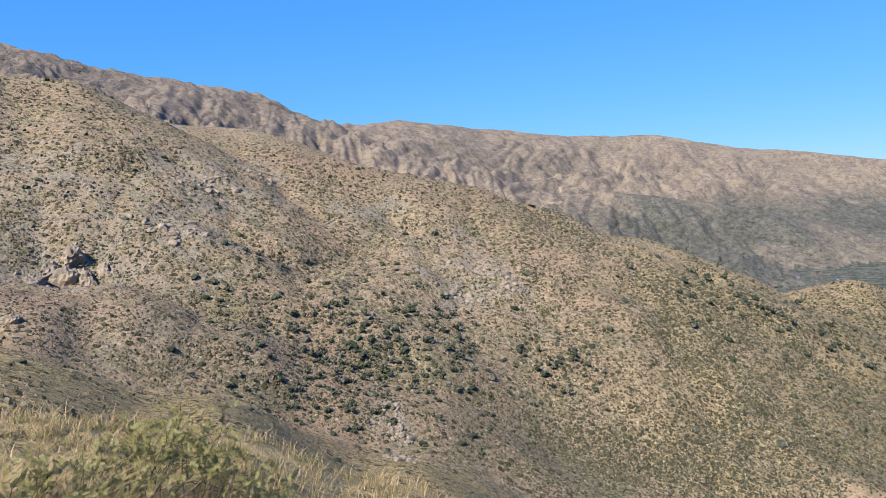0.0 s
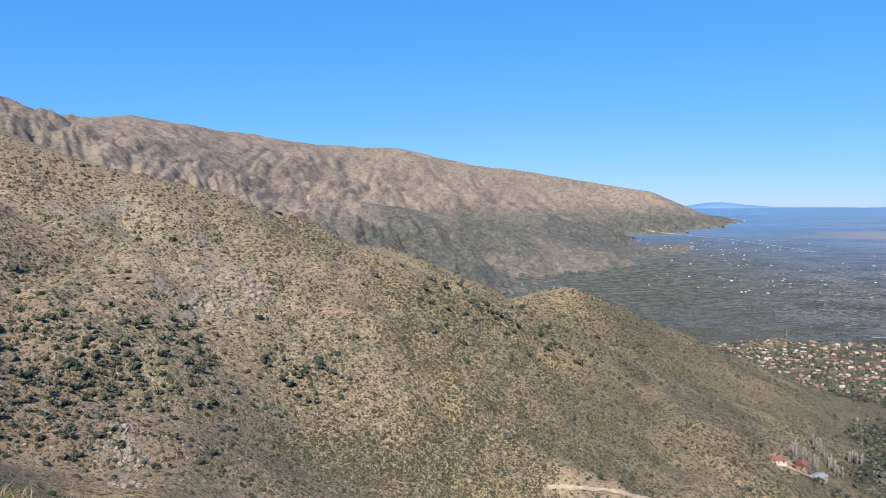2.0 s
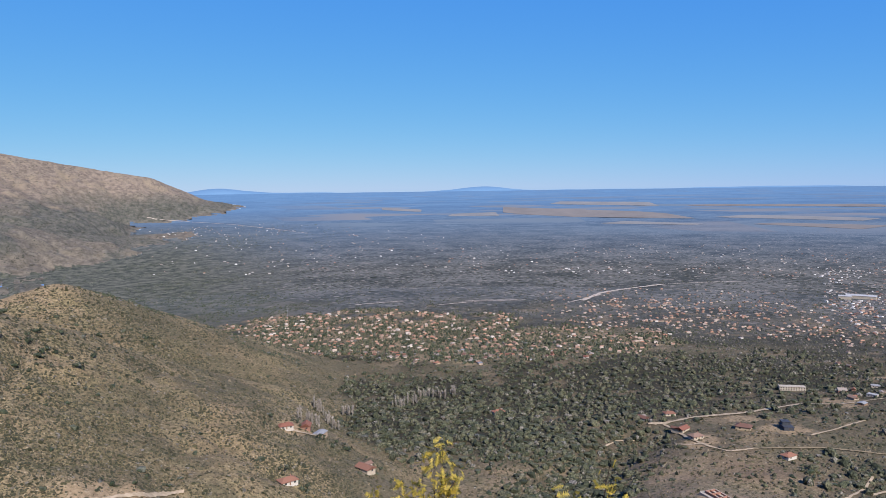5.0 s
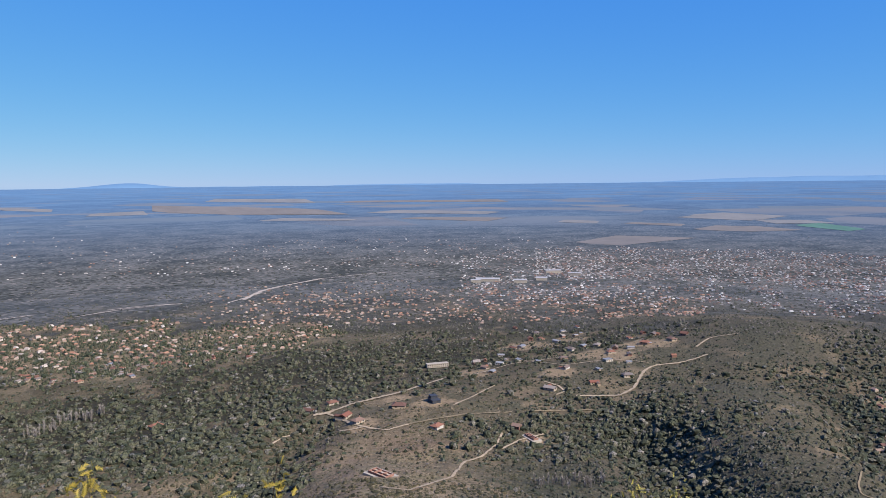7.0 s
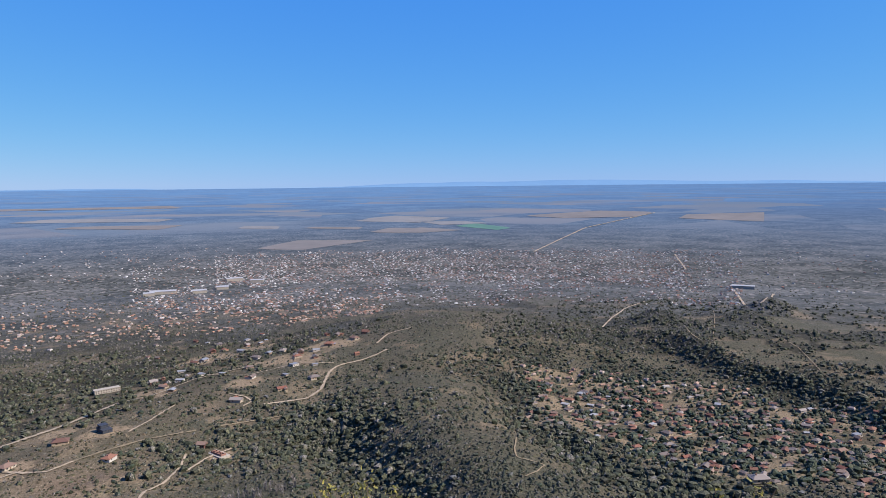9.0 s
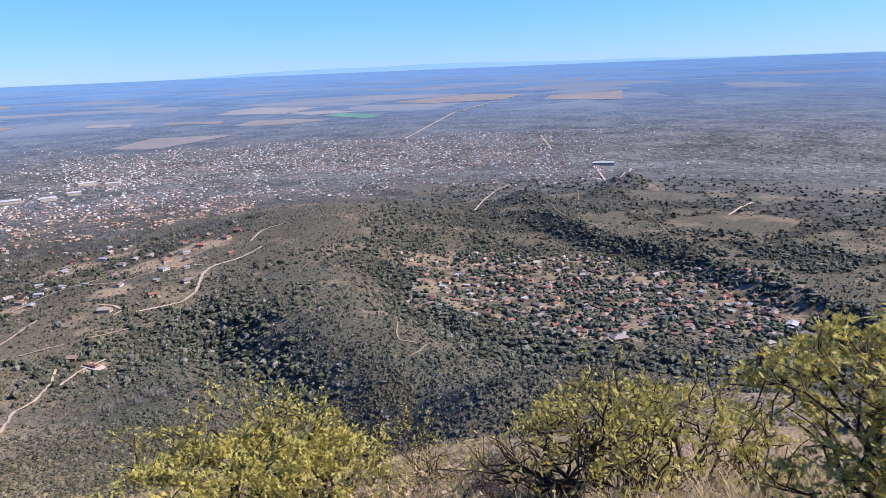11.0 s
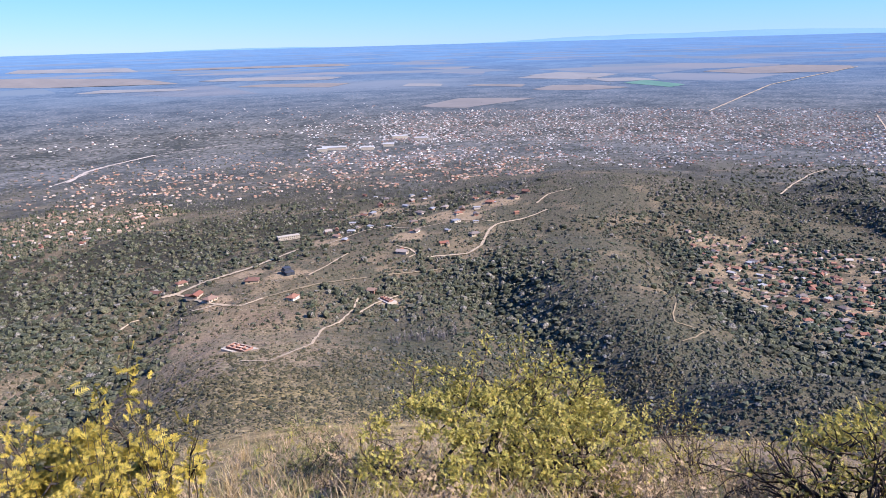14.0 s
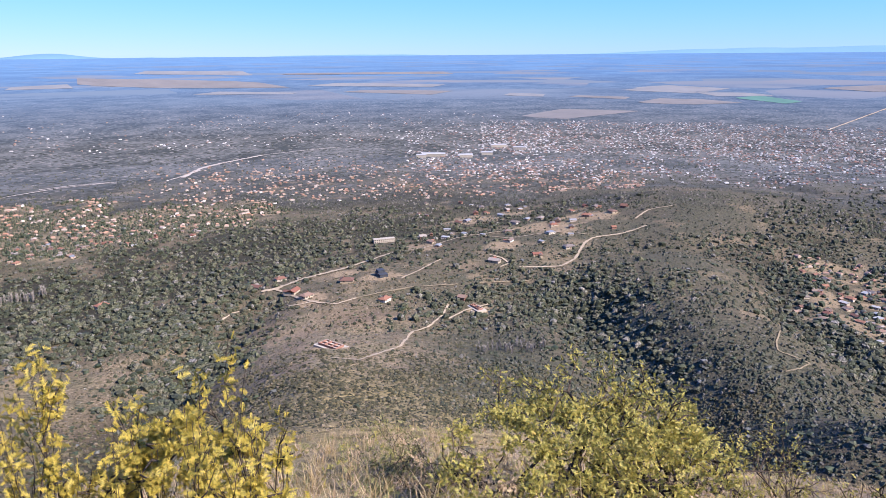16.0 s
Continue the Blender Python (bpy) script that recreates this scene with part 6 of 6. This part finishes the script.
def shrub(name, at, width, height, seed, leaves, leaf, material, label, spread_out=1.0, bare=0.0, stems=4, thick=0.05, canopy=0, lowest=0.0):
    """A thorny shrub: crooked dark stems that fork again and again, with feathery leaves on the twigs."""
    g = np.random.default_rng(seed)
    tips, ways, built = [], [], []

    def grow(vs, fs, p, way, length, radius, depth):
        n = 4
        line = [p]
        for _ in range(n):
            way = way + g.normal(0, 0.24, 3)
            way[2] += 0.03
            way = way / np.linalg.norm(way)
            line.append(line[-1] + way * length / n)
        tube(vs, fs, line[::2] if depth > 2 else line, np.linspace(radius, radius * 0.62, n + 1)[::2] if depth > 2 else np.linspace(radius, radius * 0.62, n + 1), 5 if depth < 2 else 3)
        if depth >= 3:
            for k in (4, 3, 1) if depth > 3 else (3, 4):
                tips.append(line[k]), ways.append(way)
        if depth >= 4:
            return
        for k in range(int(g.integers(2, 4)) + (depth < 2)):
            start = line[int(g.integers(2, n + 1))] if k else line[-1]
            w = way + g.normal(0, 0.55, 3) * np.array([spread_out, spread_out, 0.6])
            grow(vs, fs, start, w / np.linalg.norm(w), length * g.uniform(0.62, 0.85), radius * 0.58, depth + 1)

    for k in range(stems):
        vs, fs = [], []
        t = 6.283 * k / stems + g.uniform(-0.4, 0.4)
        w = np.array([math.cos(t) * 0.8 * spread_out, math.sin(t) * 0.8 * spread_out, g.uniform(0.5, 0.9)])
        grow(vs, fs, np.array([math.cos(t) * 0.06, math.sin(t) * 0.06, -0.25]), w / np.linalg.norm(w), 0.36, thick * g.uniform(0.7, 1.1), 0)
        built.append((np.concatenate(vs), np.concatenate(fs)))
    tips, ways = np.array(tips), np.array(ways)
    spanned = [np.percentile(tips[:, k], 95) - np.percentile(tips[:, k], 5) for k in (0, 1)]
    size = np.array([width * 0.88 / spanned[0], width * 0.88 / spanned[1], height / np.percentile(tips[:, 2], 98)])
    root = tagged(new(name), label, "shrub")
    for p, f in built:
        new("stem", bulk_mesh("stem", p * size, f, M_BARK, True)).parent = root
    tips = tips * size
    if canopy:
        # clusters of twigs that fill an umbrella of leaves
        t, q = g.uniform(0, 6.283, canopy), np.sqrt(g.random(canopy))
        h = height * (0.62 + 0.36 * np.sqrt(np.clip(1 - q * q, 0, 1)) * g.uniform(0.55, 1.05, canopy) - 0.16 * q)
        more = np.c_[np.cos(t) * q * width / 2, np.sin(t) * q * width / 2, h]
        vs, fs = [], []
        for p in more:
            k = int(np.argmin(((tips - p) ** 2).sum(1)))
            way = p - tips[k]
            mid_ = tips[k] + way * 0.5 + g.normal(0, 0.05, 3)
            tube(vs, fs, [tips[k], mid_, p], [0.009, 0.007, 0.004], 3)
        tagged(new("twigs", bulk_mesh("twigs", np.concatenate(vs), np.concatenate(fs), M_BARK, True)), kind="stuff").parent = root
        out = more - np.array([0, 0, height * 0.4])
        ways = np.concatenate([ways, out / np.linalg.norm(out, axis=1, keepdims=True)])
        tips = np.concatenate([tips, more])
        many = max(1, int(len(tips) / (canopy * 2.2)))
        tips, ways = np.concatenate([tips] + [tips[-canopy:]] * many), np.concatenate([ways] + [ways[-canopy:]] * many)
    keep = (g.random(len(tips)) >= bare) & (tips[:, 2] > height * lowest)
    q, f = sprays(tips[keep], ways[keep], leaves, leaf, seed + 1, 0.13 * width / 3)
    tagged(new("foliage", bulk_mesh("foliage", q, f, material)), "feathery yellow-green foliage").parent = root
    root.matrix_basis = at
    return root


def foot(az, r, turn=0, lift=0.0):
    p = on_land(np.array([float(az)]), np.array([float(r)]), lift)[0]
    return pose(p[0], p[1], p[2], 0, 0, turn)


shrub("thorn_shrub", foot(102.5, 9.0, 20), 4.3, 1.26, 41, 130000, 0.038, M_ACACIA, "wide yellow-green thorn shrub with crooked dark branches", 1.3, 0.12, 7, 0.045, 190, 0.42)
shrub("thorn_shrub", foot(137.5, 9.2, 70), 3.8, 1.55, 52, 56000, 0.038, M_ACACIA, "half-bare thorn shrub with grey tangled branches", 1.2, 0.45, 13, 0.034, 90, 0.35)
shrub("thorn_shrub", foot(156, 6.2, 130), 2.7, 2.15, 63, 90000, 0.037, M_ACACIA, "tall dense olive-yellow thorn bush on the slope", 0.9, 0.05, 5, 0.03, 190)
shrub("thorn_shrub", foot(68.0, 4.2, 200), 1.45, 1.62, 74, 66000, 0.028, M_YELLOW, "bright yellow-leaved thorn bush on the slope", 0.95, 0.0, 6, 0.025, 60)
shrub("thorn_shrub", foot(55.2, 4.3, 10), 0.85, 1.74, 85, 24000, 0.026, M_YELLOW, "slender yellow-leaved shrub with upright twigs", 0.6, 0.0, 3, 0.02)
shrub("thorn_shrub", foot(119, 12, 300), 2.6, 1.1, 96, 20000, 0.026, M_ACACIA, "small yellowish thorn shrub in dry grass", 1.0, 0.2, 5, 0.022)
shrub("thorn_shrub", foot(126, 10, 300), 1.9, 0.9, 97, 16000, 0.024, M_GREEN, "small green shrub in dry grass", 1.0, 0.2, 5, 0.02)
shrub("thorn_shrub", foot(-27, 4.6, 30), 2.0, 0.62, 98, 24000, 0.026, M_GREEN, "low fresh-green bush at the grassy edge", 1.1, 0.0, 6, 0.012)

shrub("dry_bush", foot(91, 9.5, 40), 2.0, 0.75, 121, 9000, 0.035, M_HAY, "low dry tan bush with pale twigs in the grass", 1.1, 0.15, 7, 0.014)
shrub("dry_bush", foot(84, 11, 80), 2.2, 0.8, 122, 9000, 0.035, M_GREEN, "low olive bush in dry grass", 1.1, 0.15, 7, 0.014)
shrub("dry_bush", foot(113, 7.6, 120), 1.5, 0.6, 123, 8000, 0.032, M_HAY, "low dry tan bush with pale twigs in the grass", 1.1, 0.2, 7, 0.014)
shrub("dry_bush", foot(97, 6.6, 160), 1.3, 0.5, 124, 7000, 0.03, M_HAY, "low dry tan bush with pale twigs in the grass", 1.1, 0.2, 7, 0.012)
shrub("dry_bush", foot(122, 8.6, 10), 1.7, 0.7, 125, 8000, 0.032, M_HAY, "low dry tan bush with pale twigs in the grass", 1.1, 0.2, 7, 0.012)


def blades(spots, count, length, seed, lean=0.35, width=0.006):
    """Grass tufts: many curved blades out of each spot, as narrow tapering strips."""
    g = np.random.default_rng(seed)
    n = len(spots) * count
    base = np.repeat(spots, count, 0) + np.c_[g.normal(0, 0.06, (n, 2)), np.zeros(n)]
    h = np.repeat(length, count) * g.uniform(0.55, 1.15, n)
    t = g.uniform(0, 6.283, n)
    out = np.c_[np.cos(t), np.sin(t), np.zeros(n)] * (lean * g.uniform(0.2, 1.6, n))[:, None] + np.array([0.12, -0.05, 0])
    side = np.c_[-np.sin(t), np.cos(t), np.zeros(n)]
    w = width * g.uniform(0.6, 1.5, n)[:, None]
    rows = []
    for k, wide in ((0.0, 1.0), (0.5, 0.8), (1.0, 0.12)):
        c = base + out * (h * k * k)[:, None] + np.array([0, 0, 1.0]) * (h * (k - 0.25 * k * k))[:, None]
        rows += [c - side * w * wide, c + side * w * wide]
    pts = np.stack(rows, 1).reshape(-1, 3)
    i = np.arange(n)[:, None] * 6
    return pts, np.concatenate([i + [0, 1, 3, 2], i + [2, 3, 5, 4]], 1).reshape(-1, 4)


def meadow(name, count, az_range, r_range, tuft, length, material, label, seed, patch=0.0, width=0.006, lean=0.35):
    g = np.random.default_rng(seed)
    az = g.uniform(*az_range, count * 3)
    r = r_range[0] * (r_range[1] / r_range[0]) ** g.random(count * 3)
    p = polar(az, r, 0 * r)
    ok = fractal(p[:, 0] * 10 + seed, p[:, 1] * 10, 9.0, 3) > patch + g.normal(0, 0.06, len(az))
    az, r = az[ok][:count], r[ok][:count]
    spots = on_land(az, r, -0.03)
    pts, faces = blades(spots, tuft, length * g.uniform(0.6, 1.25, len(spots)), seed + 1, lean, width)
    return tagged(new(name, bulk_mesh(name, pts, faces, material)), label, "grass", kind="stuff")


def brush(name, count, az_range, r_range, size, per, leaf, material, label, seed, patch=0.45):
    """Low rounded brush, too many clumps to count: small fronds over each dome."""
    g = np.random.default_rng(seed)
    az, r = g.uniform(*az_range, count * 4), r_range[0] * (r_range[1] / r_range[0]) ** g.random(count * 4)
    p = polar(az, r, 0 * r)
    ok = fractal(p[:, 0] * 6 + seed, p[:, 1] * 6, 9.0, 3) > patch + g.normal(0, 0.05, len(az))
    az, r = az[ok][:count], r[ok][:count]
    spots = on_land(az, r, -0.05)
    big = np.repeat(g.uniform(*size, len(spots)), per)
    way = g.normal(0, 1, (len(big), 3))
    way[:, 2] = np.abs(way[:, 2]) + 0.15
    way /= np.linalg.norm(way, axis=1, keepdims=True)
    tips = np.repeat(spots, per, 0) + way * big[:, None] * g.uniform(0.55, 1.0, (len(big), 1)) * [1, 1, 0.8]
    pts, faces = sprays(tips, way, len(tips) * 12, leaf, seed + 1, 0.05)
    return tagged(new(name, bulk_mesh(name, pts, faces, material)), label, "brush", kind="stuff")


brush("tan_brush", 210, (46, 160), (5.5, 34), (0.2, 0.55), 18, 0.045, M_HAY, "low rounded dry tan brush covering the near slope", 51, 0.42)
brush("olive_brush", 190, (60, 158), (6, 40), (0.2, 0.6), 18, 0.042, M_GREEN, "low olive-green brush among the dry grass", 52, 0.5)
brush("yellow_brush", 60, (74, 158), (7, 30), (0.25, 0.6), 16, 0.045, M_ACACIA, "small yellow-green seedlings on the near slope", 53, 0.52)
meadow("dry_grass", 1900, (44, 160), (2.6, 40), 13, 0.34, M_HAY, "dry tan grass and brush on the near slope", 31, 0.3, 0.007, 0.7)
meadow("golden_grass", 900, (72, 150), (5, 34), 18, 0.46, M_STRAW, "golden dry grass tufts on the near slope", 32, 0.5, 0.006, 0.5)
meadow("dry_brush", 700, (60, 156), (4, 34), 16, 0.3, M_TWIG, "tangled grey dry twigs on the near slope", 35, 0.45, 0.005, 1.2)
meadow("green_herbs", 900, (70, 156), (4, 34), 16, 0.26, M_GREEN, "low green herbs between the dry grass", 36, 0.52, 0.008, 0.8)
meadow("edge_grass", 1100, (-42, 16), (2.4, 10), 12, 0.24, M_STRAW, "golden dry grass along the edge", 33, 0.42, 0.004, 0.7)
meadow("edge_brush", 1100, (-42, 44), (2.4, 16), 11, 0.15, M_HAY, "tangled dry brush along the edge", 34, 0.2, 0.005, 1.0)
meadow("edge_herbs", 700, (-42, 30), (2.6, 12), 12, 0.13, M_GREEN, "low green herbs along the edge", 38, 0.48, 0.006, 0.9)
meadow("tall_grass", 240, (-37, -26), (3.0, 4.8), 44, 0.46, M_STRAW, "tall golden bunch grass at the edge", 37, 0.3, 0.004, 0.9)
meadow("stalks", 110, (-20, -2), (3.6, 5.5), 8, 0.5, M_STRAW, "tall pale grass stalks at the edge", 39, 0.3, 0.004, 0.25)


def edge_rock(az, r, size, turn):
    ob = tagged(new("rock", BOULDERS[2]), "dark weathered rock at the grassy edge", "rock")
    p = on_land(np.array([az]), np.array([r]))[0]
    ob.matrix_basis = Matrix.Translation(p) @ pose(0, 0, 0, 0, 0, turn) @ Matrix.Diagonal((size, size * 0.8, size * 0.55, 1))


edge_rock(-34.5, 3.6, 0.42, 30)
edge_rock(-38, 3.4, 0.5, 100)
